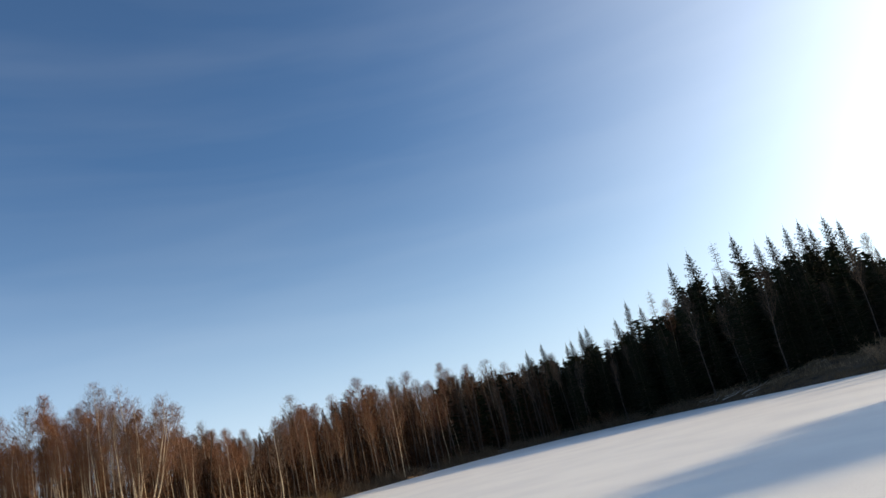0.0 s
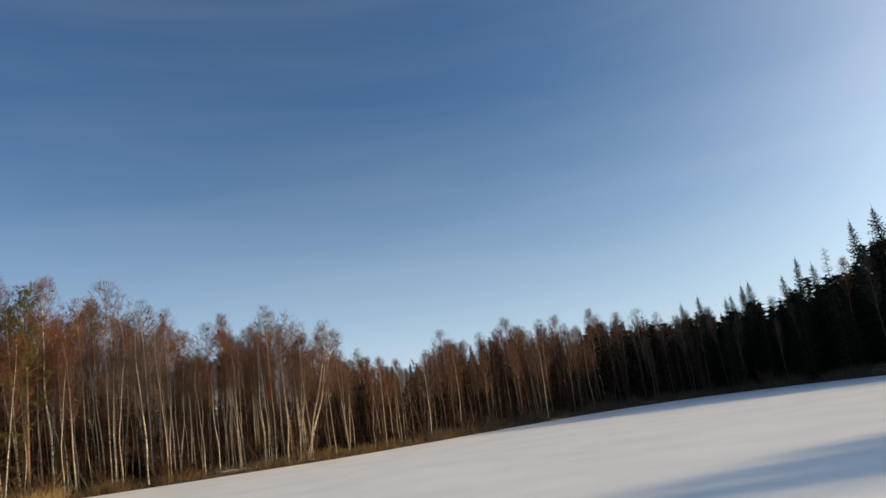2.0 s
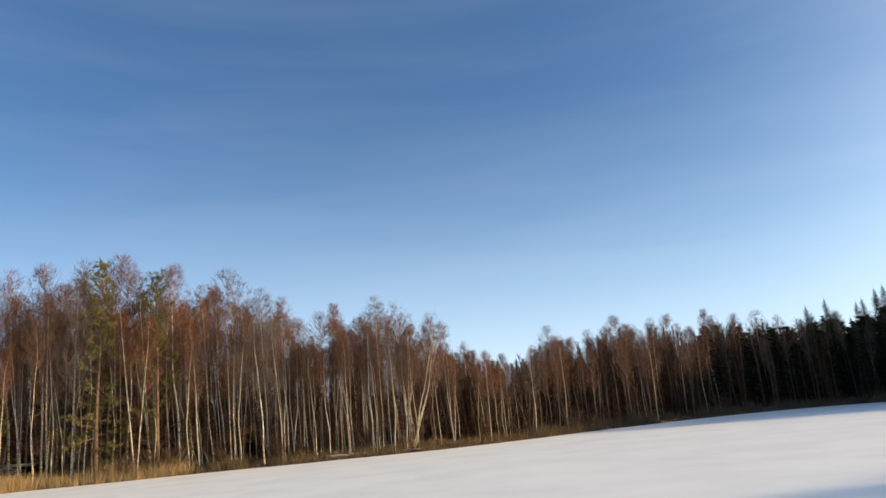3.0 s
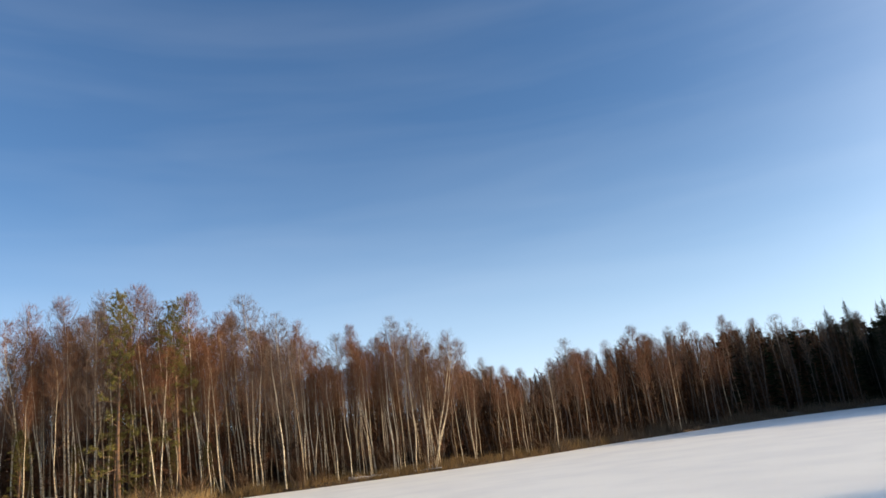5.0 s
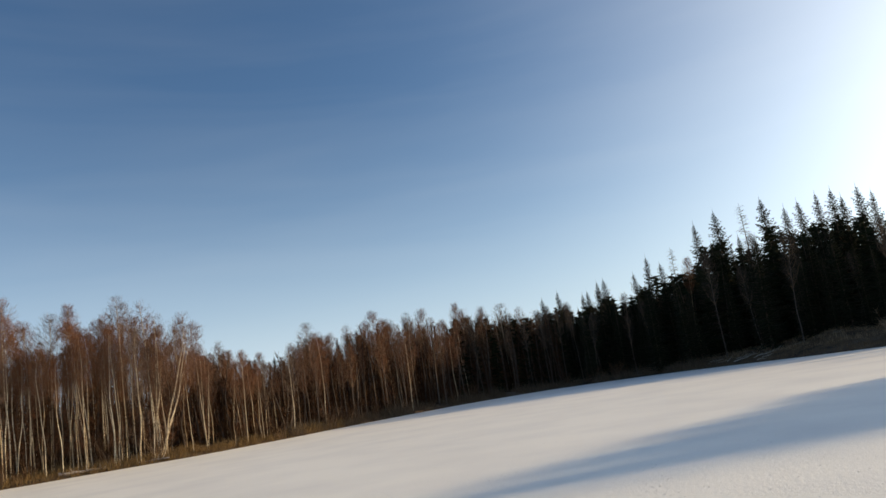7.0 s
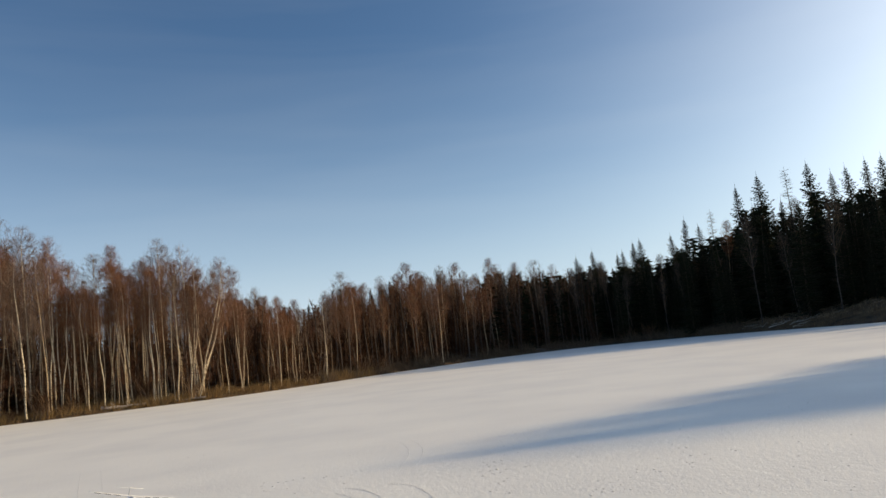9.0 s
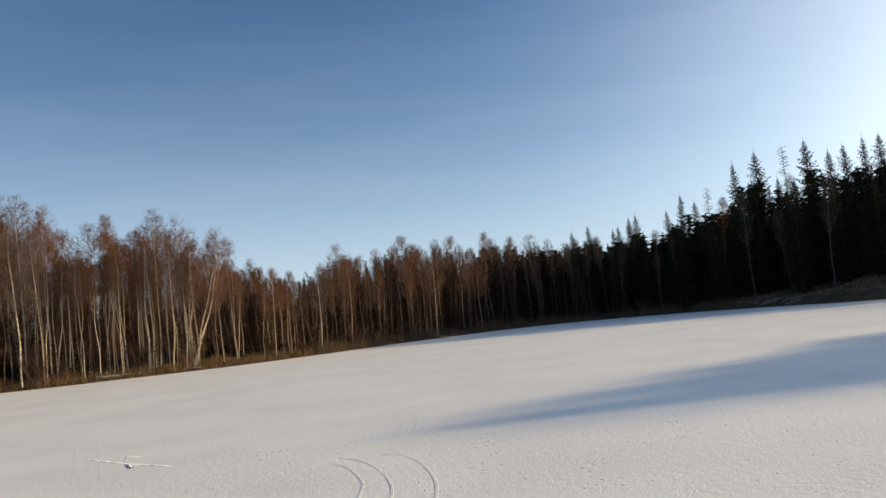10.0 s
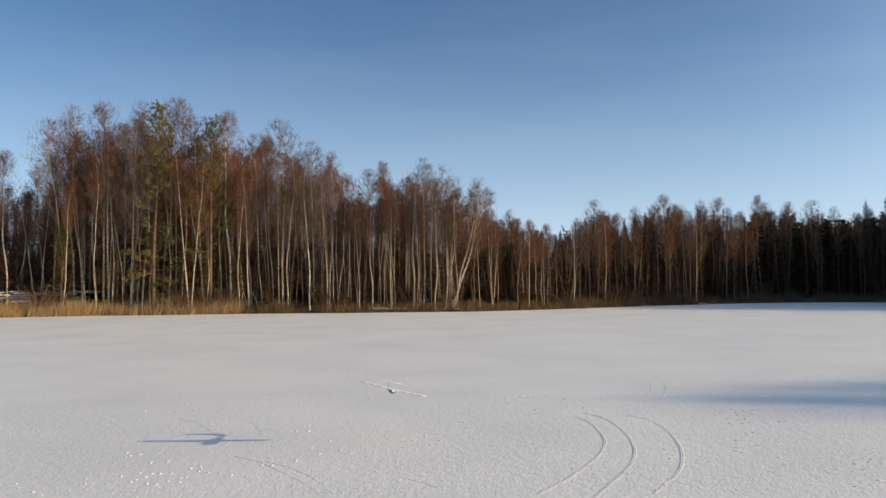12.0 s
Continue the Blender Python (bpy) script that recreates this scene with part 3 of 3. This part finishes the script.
# the clump at the end of the bank that throws its shadow over the ice
TIPS = [(9.2, 9.0), (9.6, 5.0), (10.0, 2.0), (10.7, 3.4), (11.6, 5.8), (12.8, 9.0), (14.0, 13.0), (16.0, 20.0)]
for i in range(23):
    ty = 9.2 + 0.25 * i
    tx = lerp(ty, TIPS) + rnd.uniform(0, 1.0)
    reach = (50 + rnd.uniform(-1.5, 4) - tx) / -math.sin(radians(SUN_AZ))
    x, y = tx - reach * math.sin(radians(SUN_AZ)), ty + reach * math.cos(radians(SUN_AZ))
    az, d = -math.degrees(math.atan2(x, y)), math.hypot(x, y)
    put(SPRUCES[i % 4] if i % 3 else BIRCHES[7], az, d, reach * math.tan(radians(SUN_EL)), wide=1.45)

# the stands behind the skyline trees: azimuth range, count, depth, kinds, height share
STANDS = [
    (31, 22, 18, 16, "bbbg", 0.66, 0.92), (26, 9, 46, 12, "bbbbbng", 0.64, 0.93), (9, -6, 46, 12, "bbbgnb", 0.66, 0.94), (-6, -25, 56, 14, "bbbgb", 0.72, 0.97),
    (-25, -38, 34, 14, "bbssgs", 0.66, 0.94), (-38, -56, 36, 12, "sssb", 0.55, 0.9), (-56, -72, 26, 10, "ssbg", 0.7, 0.92),
]
for a0, a1, count, depth, kinds, lo, hi in STANDS:
    for i in range(count):
        az = a0 + (a1 - a0) * (i + rnd.random()) / count
        right = max(0.0, min(1.0, (-az - 37) / 16))
        back = 0.6 + depth * rnd.random() ** 1.4 + 6 * right
        d = shore(az) + back
        h = top_at(lerp(az, ROOFLINE) * rnd.uniform(lo, hi), d)
        k = rnd.choice(kinds)
        if k == "s":
            put(rnd.choice(SPRUCES), az, d, h * 0.95)
        else:
            t = {"b": rnd.choice((0, 1, 2, 3, 5, 6) if az > -9 else (8, 8, 9, 2)), "g": rnd.choice((4, 7) if az > -9 else (9, 9, 4)), "n": 6}[k]
            put(BIRCHES[t] if az > -24 else rnd.choice(SHADED_BIRCHES), az, d, h, wide=rnd.uniform(0.75, 1.15), lean=1.7)

# thin young stems crowding the front of the birch wood
for i in range(74):
    az = 28 - 38 * (i + rnd.random()) / 74
    d = shore(az) + 0.5 + 6 * rnd.random()
    put(SLIM, az, d, top_at(lerp(az, ROOFLINE) * rnd.uniform(0.55, 0.86), d), wide=rnd.uniform(0.8, 1.2), lean=1.8)

# the templates take their own places deep in the stands
for i, tpl in enumerate(BIRCHES + [FORKED] + SHADED_BIRCHES + SPRUCES + [LARCH] + PINES + [SLIM]):
    az = (24, 12, 6, 3, 8, -4, 1, 15, -16, -24, -12, -31, -46, -34, -37, -41, -44, -42.7, 18, 14.5, 10)[i]
    d = shore(az) + (16 if az > -36 else 15)
    k = (top_at(lerp(az, ROOFLINE) * 0.82, d) - land(az, d)) / 12.0
    tpl.matrix_basis = Matrix.Translation(ring(az, d, land(az, d))) @ Matrix.Diagonal((k, k, k, 1))

# shrubs along the shore
for i in range(56):
    az = rnd.uniform(-36, 30)
    d = shore(az) + rnd.uniform(0.3, 3.0)
    s = rnd.uniform(0.6, 1.25)
    copy_thing(rnd.choice(SHRUBS[:2]), Matrix.Translation(ring(az, d, land(az, d))) @ pose(0, 0, 0, 0, 0, rnd.uniform(0, 360)) @ Matrix.Scale(s, 4))
for tpl, az in zip(SHRUBS, (2, 7, -53.6)):
    d = shore(az) + 1.5
    tpl.matrix_basis = Matrix.Translation(ring(az, d, land(az, d)))


# the wood going on behind, too deep to tell trees apart
def build_far_woods(name, label, bark, leaf, a0, a1, count, first, depth, seed, width, tip_up, share, least=0.45):
    g = Geo()
    r = random.Random(seed)
    for i in range(count):
        az = a0 + (a1 - a0) * r.random()
        right = max(0.0, min(1.0, (-az - 37) / 16))
        d = shore(az) + first + 6 * right + depth * r.random()
        z = land(az, d)
        h = top_at(lerp(az, ROOFLINE) * r.uniform(least, share), d) - z
        p = ring(az, d, z)
        top = p + Vector((r.gauss(0, 0.4), r.gauss(0, 0.4), h))
        g.tube([p, p.lerp(top, 0.5) + Vector((r.gauss(0, 0.15), r.gauss(0, 0.15), 0)), top], [0.08, 0.06, 0.02], 4, 0, False)
        for _ in range(190):
            t = r.random()
            q = p.lerp(top, t)
            a = r.uniform(0, 6.283)
            l = h * (0.15 * (1 - t) + 0.08) * r.uniform(0.5, 1.2)
            g.sliver(q, q + Vector((math.cos(a), math.sin(a), r.uniform(-0.3, tip_up))).normalized() * l, width, r.uniform(0, 3.14), 1)
    ob = new(name, g.mesh(name, [bark, leaf]))
    return tagged(ob, label, "woods", kind="stuff")


# BRUSH paints part of the shade between the trunks into these twigs
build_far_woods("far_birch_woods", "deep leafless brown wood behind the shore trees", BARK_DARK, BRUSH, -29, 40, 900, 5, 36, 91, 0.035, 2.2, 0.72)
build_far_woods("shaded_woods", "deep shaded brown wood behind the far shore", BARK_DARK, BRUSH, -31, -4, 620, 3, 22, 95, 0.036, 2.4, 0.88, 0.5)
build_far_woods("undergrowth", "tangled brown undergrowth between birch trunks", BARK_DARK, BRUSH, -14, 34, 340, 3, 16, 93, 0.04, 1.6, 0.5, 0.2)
build_far_woods("far_spruce_woods", "deep dark conifer wood behind the bank", BARK_DARK, SPRUCE, -64, -23, 600, 4, 36, 92, 0.24, 0.2, 0.84)


# ---------------------------------------------------------------- grasses
def build_grass(name, label, mat, count, a0, a1, s0, s1, h0, h1, seed, clump=0.5):
    g = Geo()
    r = random.Random(seed)
    n = 0
    while n < count:
        az = r.uniform(a0, a1)
        d = shore(az) + s0 + (s1 - s0) * r.random() ** 1.3
        p0 = ring(az, d)
        if noise.noise(p0 * 0.7) < r.uniform(-0.55, 0.25) * clump:
            continue
        for _ in range(5):
            p = p0 + Vector((r.gauss(0, 0.16), r.gauss(0, 0.16), 0))
            dd = math.hypot(p.x, p.y)
            p.z = land(math.degrees(math.atan2(-p.x, p.y)), dd) - 0.04
            h = r.uniform(h0, h1) * (1 + 0.7 * noise.noise(p0 * 0.55 + Vector((seed, 0, 0))))
            tip = p + Vector((r.gauss(0, 0.4) * h, r.gauss(0, 0.4) * h, h))
            g.spike(p, tip, r.uniform(0.016, 0.03))
            n += 1
    ob = new(name, g.mesh(name, [mat]))
    return tagged(ob, label, "grass", kind="stuff")


build_grass("dry_grass", "tall dry straw-coloured grass along the shore", STRAW, 12000, 15, 34, 0.0, 3.2, 0.3, 0.85, 71, 1.3)
build_grass("shore_grass", "short dry brown grass at the foot of birches", RUSSET, 9000, -14, 16, 0.0, 2.2, 0.15, 0.6, 72, 1.6)
build_grass("dark_sedge", "dark brown sedge fringe along the shaded shore", SEDGE, 9000, -42, -10, 0.0, 2.5, 0.3, 0.8, 73)
build_grass("bank_straw", "pale frosted dry grass tufts on the bank", FROSTED, 7000, -68, -41, 2.6, 12.0, 0.1, 0.42, 75, 2.2)
build_grass("bank_grass", "withered brown grass and brush on the bank", RUSSET_DARK, 20000, -72, -38, 0.0, 13.0, 0.08, 0.36, 74, 1.2)


# ---------------------------------------------------------------- marks on the snow
ICE = bpy.data.objects["lake_ice"]


def smooth_line(points, n=10):
    """Catmull-Rom through the points."""
    pts = [Vector((x, y, 0)) for x, y in points]
    pts = [pts[0] * 2 - pts[1]] + pts + [pts[-1] * 2 - pts[-2]]
    out = []
    for i in range(1, len(pts) - 2):
        p0, p1, p2, p3 = pts[i - 1:i + 3]
        for k in range(n):
            t = k / n
            out.append(0.5 * (2 * p1 + (p2 - p0) * t + (2 * p0 - 5 * p1 + 4 * p2 - p3) * t * t + (3 * p1 - p0 - 3 * p2 + p3) * t ** 3))
    return out + [pts[-2]]


def build_track(points, width, rise, seed):
    """A wheel rut pressed into the crust, with a crumbly rim on each side."""
    r = random.Random(seed)
    line = smooth_line(points)
    g = Geo()
    prof = ((-1.0, 0.0), (-0.6, 1.0), (-0.3, 0.35), (0.3, 0.35), (0.6, 1.0), (1.0, 0.0))
    for i, p in enumerate(line):
        d = (line[min(i + 1, len(line) - 1)] - line[max(i - 1, 0)]).normalized()
        side = Vector((-d.y, d.x, 0))
        fade = min(1.0, i / 4, (len(line) - 1 - i) / 4)
        for x, z in prof:
            q = p + side * x * width * 0.5 * r.uniform(0.85, 1.15)
            q.z = 0.004 * noise.noise(Vector((p.x, p.y, 0)) * 0.5) + 0.0003 + 0.55 * rise + rise * z * fade * r.uniform(0.4, 1.2) - (0.002 if abs(x) == 1 else 0)
            g.v.append(q)
    for i in range(len(line) - 1):
        for k in range(5):
            a = i * 6 + k
            g.f.append((a, a + 6, a + 7, a + 1))
            g.m.append(0)
    return part("wheel_track", g.mesh("wheel_track", [TRACK], True), ICE, "narrow curved wheel rut in the snow crust")


TRACKS = (
    [(2.27, 9.02), (2.46, 8.66), (2.47, 8.00), (2.35, 7.26), (2.19, 6.71), (2.01, 6.28), (1.84, 6.00), (1.62, 5.66)],
    [(1.80, 9.20), (1.96, 8.80), (2.00, 8.10), (1.93, 7.41), (1.81, 6.90), (1.61, 6.40), (1.40, 6.02), (1.17, 5.60)],
    [(1.63, 8.95), (1.73, 8.56), (1.73, 7.95), (1.67, 7.49), (1.50, 6.97), (1.28, 6.52), (1.02, 6.07), (0.75, 5.69)],
    [(3.51, 12.76), (3.38, 11.86), (3.15, 11.03), (2.85, 10.31), (2.59, 9.80)],
    [(3.71, 12.83), (3.65, 12.11), (3.48, 11.34), (3.21, 10.58), (2.96, 10.04)],
    [(-3.14, 9.02), (-2.86, 8.76), (-2.54, 8.29), (-2.32, 7.88), (-2.22, 7.50)],
    [(-2.75, 9.09), (-2.43, 8.99), (-2.16, 8.63), (-1.94, 8.18), (-1.90, 7.86)],
    [(-1.93, 7.03), (-1.64, 6.79), (-1.34, 6.40), (-1.09, 6.05), (-0.88, 5.66)],
    [(-1.65, 6.84), (-1.35, 6.61), (-1.07, 6.24), (-0.81, 5.74)],
    [(-1.81, 15.19), (-1.38, 10.97), (-1.20, 8.98), (-1.15, 8.23)],
    [(-1.47, 15.17), (-1.00, 10.37), (-0.86, 8.4)],
    [(-0.69, 5.82), (-0.55, 6.03), (-0.36, 6.20), (-0.16, 6.07), (-0.01, 5.88)],
)
for i, line in enumerate(TRACKS):
    build_track(line, 0.040 if i < 3 else 0.017, 0.0022 if i < 3 else 0.0004, 300 + i)


def build_crumbs():
    """Kicked-up lumps of crust round the footprints."""
    g = Geo()
    r = random.Random(401)
    spots = [(1.1, 10.4), (2.1, 10.2), (5.2, 10.9), (5.7, 11.4), (-1.7, 8.4), (-1.6, 9.6), (-2.3, 11.0), (-4.7, 12.7), (-4.0, 10.2), (-4.7, 10.6),
             (-3.9, 9.0), (-4.7, 8.6), (-3.3, 9.7), (-3.0, 7.5), (-0.8, 7.3), (-0.4, 7.4), (-2.1, 6.3), (3.8, 9.4), (3.4, 8.3), (2.3, 6.7),
             (2.1, 7.0), (1.5, 5.9), (3.3, 6.2), (3.6, 9.0), (8.6, 17.3), (-1.2, 7.9), (0.3, 15.0)]
    places = []
    for x, y in spots:
        for _ in range(4):
            places.append((x + r.gauss(0, 0.17), y + r.gauss(0, 0.3), r.uniform(0.009, 0.023)))
    trails = (((-3.4, 5.9), (-2.4, 6.3), (-1.6, 6.6), (-0.9, 7.2), (-0.3, 7.5), (0.2, 8.4), (1.1, 10.4), (2.2, 10.3)), ((-2.9, 7.2), (-2.4, 6.3), (-2.2, 5.9)),
              ((2.8, 7.2), (3.3, 7.9), (3.5, 8.7), (4.0, 9.6), (5.3, 11.4), (6.5, 12.5)), ((4.7, 7.2), (4.1, 6.7), (3.7, 6.4), (3.4, 5.9)),
              ((-1.3, 7.9), (-1.6, 8.6), (-1.7, 9.8), (-2.3, 11.0)), ((5.2, 6.9), (6.0, 8.2), (7.0, 9.6)))
    for trail in trails:
        for p in smooth_line(trail, 5):
            for _ in range(2):
                places.append((p.x + r.gauss(0, 0.10), p.y + r.gauss(0, 0.16), r.uniform(0.010, 0.024)))
    for _ in range(520):
        places.append((r.uniform(-8, 11), 4.2 + 14 * r.random() ** 1.5, r.uniform(0.006, 0.016)))
    for x, y, s in places:
        b = len(g.v)
        z0 = 0.004 * noise.noise(Vector((x, y, 0)) * 0.5)
        n = 6
        for k in range(n):
            a = 6.283 * k / n
            g.v.append(Vector((x + math.cos(a) * s * r.uniform(0.8, 1.5), y + math.sin(a) * s * r.uniform(0.8, 1.5), z0 - 0.006)))
        for k in range(n):
            a = 6.283 * (k + 0.5) / n
            g.v.append(Vector((x + math.cos(a) * s * r.uniform(0.4, 0.9), y + math.sin(a) * s * r.uniform(0.4, 0.9), z0 + s * r.uniform(0.09, 0.22))))
        g.v.append(Vector((x, y, z0 + s * 0.27)))
        for k in range(n):
            k2 = (k + 1) % n
            g.f += [(b + k, b + k2, b + n + k), (b + k2, b + n + k2, b + n + k), (b + n + k, b + n + k2, b + 2 * n)]
            g.m += [0, 0, 0]
    ob = new("snow_crumbs", g.mesh("snow_crumbs", [TRACK]))
    return tagged(ob, "kicked-up crumbs of snow crust round old footprints", "snow", kind="stuff")


build_crumbs()


def build_log(length, radius, seed):
    r = random.Random(seed)
    g = Geo()
    pts = [Vector((length * (i / 6 - 0.5), 0.05 * r.gauss(0, 1), radius * 0.8 + 0.02 * r.gauss(0, 1))) for i in range(7)]
    g.tube(pts, [radius * (1 - 0.5 * i / 6) for i in range(7)], 8)
    g.f.append(tuple(range(7, -1, -1)))
    g.m.append(0)
    for _ in range(3):
        p = along(pts, r.uniform(0.3, 0.9))
        g.tube([p, p + Vector((r.gauss(0, 0.1), r.gauss(0, 0.2), 0.25))], [0.02, 0.008], 4)
    return new("fallen_log", g.mesh("fallen_log", [DRIFTWOOD], True))


for az, back, length, rad, turn, n in ((3.9, 0.5, 2.2, 0.10, 8, 1), (28.6, 9.0, 4.0, 0.16, 20, 2), (27.8, 10.0, 3.4, 0.14, -12, 3), (29.3, 11.0, 3.0, 0.15, 35, 4), (-0.6, 0.4, 1.6, 0.06, -20, 5)):
    d = shore(az) + back
    ob = build_log(length, rad, n)
    ob.matrix_basis = Matrix.Translation(ring(az, d, land(az, d))) @ pose(0, 0, 0, 0, 0, az + turn)
    tagged(ob, "pale weathered fallen log lying among shore grass", "log", "fallen logs")


def build_dead_branch(length, seed):
    """A barkless branch, forked, half sunk in the grass."""
    r = random.Random(seed)
    g = Geo()
    pts = [Vector((length * (i / 5 - 0.5), 0.07 * length * r.gauss(0, 0.5), 0.06 + length * 0.09 * i / 5 + 0.03 * r.gauss(0, 1))) for i in range(6)]
    g.tube(pts, [0.045 * (1 - 0.75 * i / 5) for i in range(6)], 6)
    for _ in range(5):
        p = along(pts, r.uniform(0.25, 0.95))
        q = p + Vector((r.uniform(0.1, 0.5), r.gauss(0, 0.3), r.uniform(0.05, 0.4))) * length * 0.35
        g.tube([p, p.lerp(q, 0.5) + Vector((0, 0, 0.03)), q], [0.018, 0.012, 0.004], 4)
    return new("dead_branch", g.mesh("dead_branch", [DRIFTWOOD], True))


BRANCHES = [build_dead_branch(1.6, 501), build_dead_branch(1.1, 502), build_dead_branch(2.1, 503)]
spread = random.Random(505)
for i in range(26):
    ob = BRANCHES[i % 3]
    if i < 11:
        az, back = spread.uniform(-46, -41), spread.uniform(0.2, 2.2)
    else:
        az, back = spread.uniform(-62, -45), spread.uniform(0.6, 6.0)
    d = shore(az) + back
    m = Matrix.Translation(ring(az, d, land(az, d))) @ pose(0, 0, 0, spread.uniform(-10, 10), spread.uniform(-35, 5), az + spread.uniform(-60, 60))
    if i < 3:
        ob.matrix_basis = m
    else:
        ob = copy_thing(ob, m @ Matrix.Scale(spread.uniform(0.4, 0.75), 4))
    tagged(ob, "pale barkless dead branch lying on the grassy bank", "branch", "dead branches on the bank")


def build_brush_pile(seed):
    """Grey poles thrown across one another."""
    r = random.Random(seed)
    pile = new("brush_pile")
    for k in range(16):
        g = Geo()
        z = 0.12 + 1.0 * k / 16
        a = r.gauss(0, 0.45)
        c = Vector((r.gauss(0, 0.7), r.gauss(0, 0.4), z))
        w = Vector((math.cos(a), math.sin(a), r.gauss(0, 0.10))) * r.uniform(0.9, 1.9)
        g.tube([c - w, c + Vector((0, 0, 0.05)), c + w], [r.uniform(0.05, 0.09), 0.05, 0.025], 6)
        part("pole", g.mesh("pole", [DRIFTWOOD], True), pile)
    return tagged(pile, "heap of grey weathered poles and branches at the wood's edge", "brush pile", "brush piles")


PILE = build_brush_pile(511)
for k, (az, back, size) in enumerate(((29.2, 3.4, 1.0), (26.6, 4.2, 0.9), (31.5, 3.0, 1.1))):
    d = shore(az) + back
    m = Matrix.Translation(ring(az, d, land(az, d))) @ pose(0, 0, 0, 0, 0, az + 20 * k) @ Matrix.Scale(size, 4)
    if k:
        copy_thing(PILE, m)
    else:
        PILE.matrix_basis = m


# ---------------------------------------------------------------- model glider in flight
def build_glider():
    thing = new("model_glider")
    # nose along +y, wing along x
    body = Geo()
    ys = (-0.34, -0.30, -0.12, 0.05, 0.16, 0.24, 0.29, 0.31)
    rs = (0.006, 0.008, 0.013, 0.026, 0.032, 0.026, 0.014, 0.003)
    body.tube([Vector((0, y, 0)) for y in ys], rs, 10)
    part("fuselage", body.mesh("fuselage", [FOAM], True), thing)

    def airfoil(span, root, tip, rise, name, label="", mat=None, y0=0.0, z0=0.0, sweep=0.0):
        g = Geo()
        prof = ((0.5, 0.0), (0.3, 0.055), (0.05, 0.07), (-0.25, 0.04), (-0.5, 0.0), (-0.25, -0.008), (0.3, -0.02))
        stations = (-1, -0.96, -0.7, -0.35, 0, 0.35, 0.7, 0.96, 1)
        for s in stations:
            c = root + (tip - root) * abs(s)
            c *= 0.55 if abs(s) == 1 else 1
            for py, pz in prof:
                g.v.append(Vector((s * span / 2, y0 + py * c - sweep * abs(s), z0 + pz * c + rise * abs(s))))
        n = len(prof)
        for i in range(len(stations) - 1):
            for k in range(n):
                a = i * n
                g.f.append((a + k, a + n + k, a + n + (k + 1) % n, a + (k + 1) % n))
        g.f += [tuple(range(n)), tuple(reversed(range(len(g.v) - n, len(g.v))))]
        g.m = [0] * len(g.f)
        return part(name, g.mesh(name, [mat or FOAM], True), thing, label)

    wing = airfoil(0.92, 0.125, 0.08, 0.012, "wing", "white wing with dark stripes underneath", None, 0.08, 0.03)
    for s in (-0.78, -0.56, -0.34, 0.34, 0.56, 0.78):
        g = Geo()
        c = 0.125 - 0.045 * abs(s)
        x, zb = s * 0.46, 0.03 + 0.012 * abs(s)
        corners = ((x - 0.03, 0.30), (x + 0.025, 0.30), (x + 0.04, -0.38), (x - 0.015, -0.38))
        for zz in (-0.0055, -0.0025):
            for cx, cy in corners:
                g.v.append(Vector((cx, 0.08 + cy * c, zb + (-0.018 * c if cy > 0 else -0.004 * c) + zz)))
        g.f = [(0, 1, 2, 3), (7, 6, 5, 4), (0, 4, 5, 1), (1, 5, 6, 2), (2, 6, 7, 3), (3, 7, 4, 0)]
        g.m = [0] * 6
        part("stripe", g.mesh("wing_stripe", [DECAL]), wing, "dark stripe on the wing's underside")
    airfoil(0.30, 0.085, 0.06, 0.0, "tailplane", "", None, -0.32, 0.10)
    fin = Geo()
    for zz, c in ((0.0, 0.10), (0.06, 0.09), (0.115, 0.07)):
        for py, px in ((0.5, 0), (0.1, 0.006), (-0.5, 0.001), (-0.5, -0.001), (0.1, -0.006)):
            fin.v.append(Vector((px, -0.315 + py * c, zz)))
    for i in range(2):
        for k in range(5):
            a = i * 5
            fin.f.append((a + k, a + (k + 1) % 5, a + 5 + (k + 1) % 5, a + 5 + k))
    fin.f.append((10, 11, 12, 13, 14))
    fin.m = [0] * len(fin.f)
    part("fin", fin.mesh("fin", [FOAM], True), thing)
    hub = Geo()
    hub.tube([Vector((0, 0.305, 0)), Vector((0, 0.335, 0))], [0.012, 0.004], 8)
    prop = part("propeller", hub.mesh("propeller_hub", [DECAL], True), thing, "dark folded propeller")
    for sgn in (-1, 1):
        g = Geo()
        g.tube([Vector((sgn * 0.01, 0.32, 0)), Vector((sgn * 0.035, 0.28, 0.01)), Vector((sgn * 0.04, 0.20, 0.012))], [0.004, 0.008, 0.003], 4)
        part("blade", g.mesh("propeller_blade", [DECAL]), prop)
    return tagged(thing, "white foam model glider with striped wings flying over snow", "model aircraft")


glider = build_glider()
glider.matrix_basis = Matrix.Translation((-0.49, 7.5, 0.53)) @ Matrix.Scale(0.80, 4) @ pose(0, 0, 0, 0, 15, 0) @ pose(0, 0, 0, 0, 0, 188) @ pose(0, 0, 0, 6)
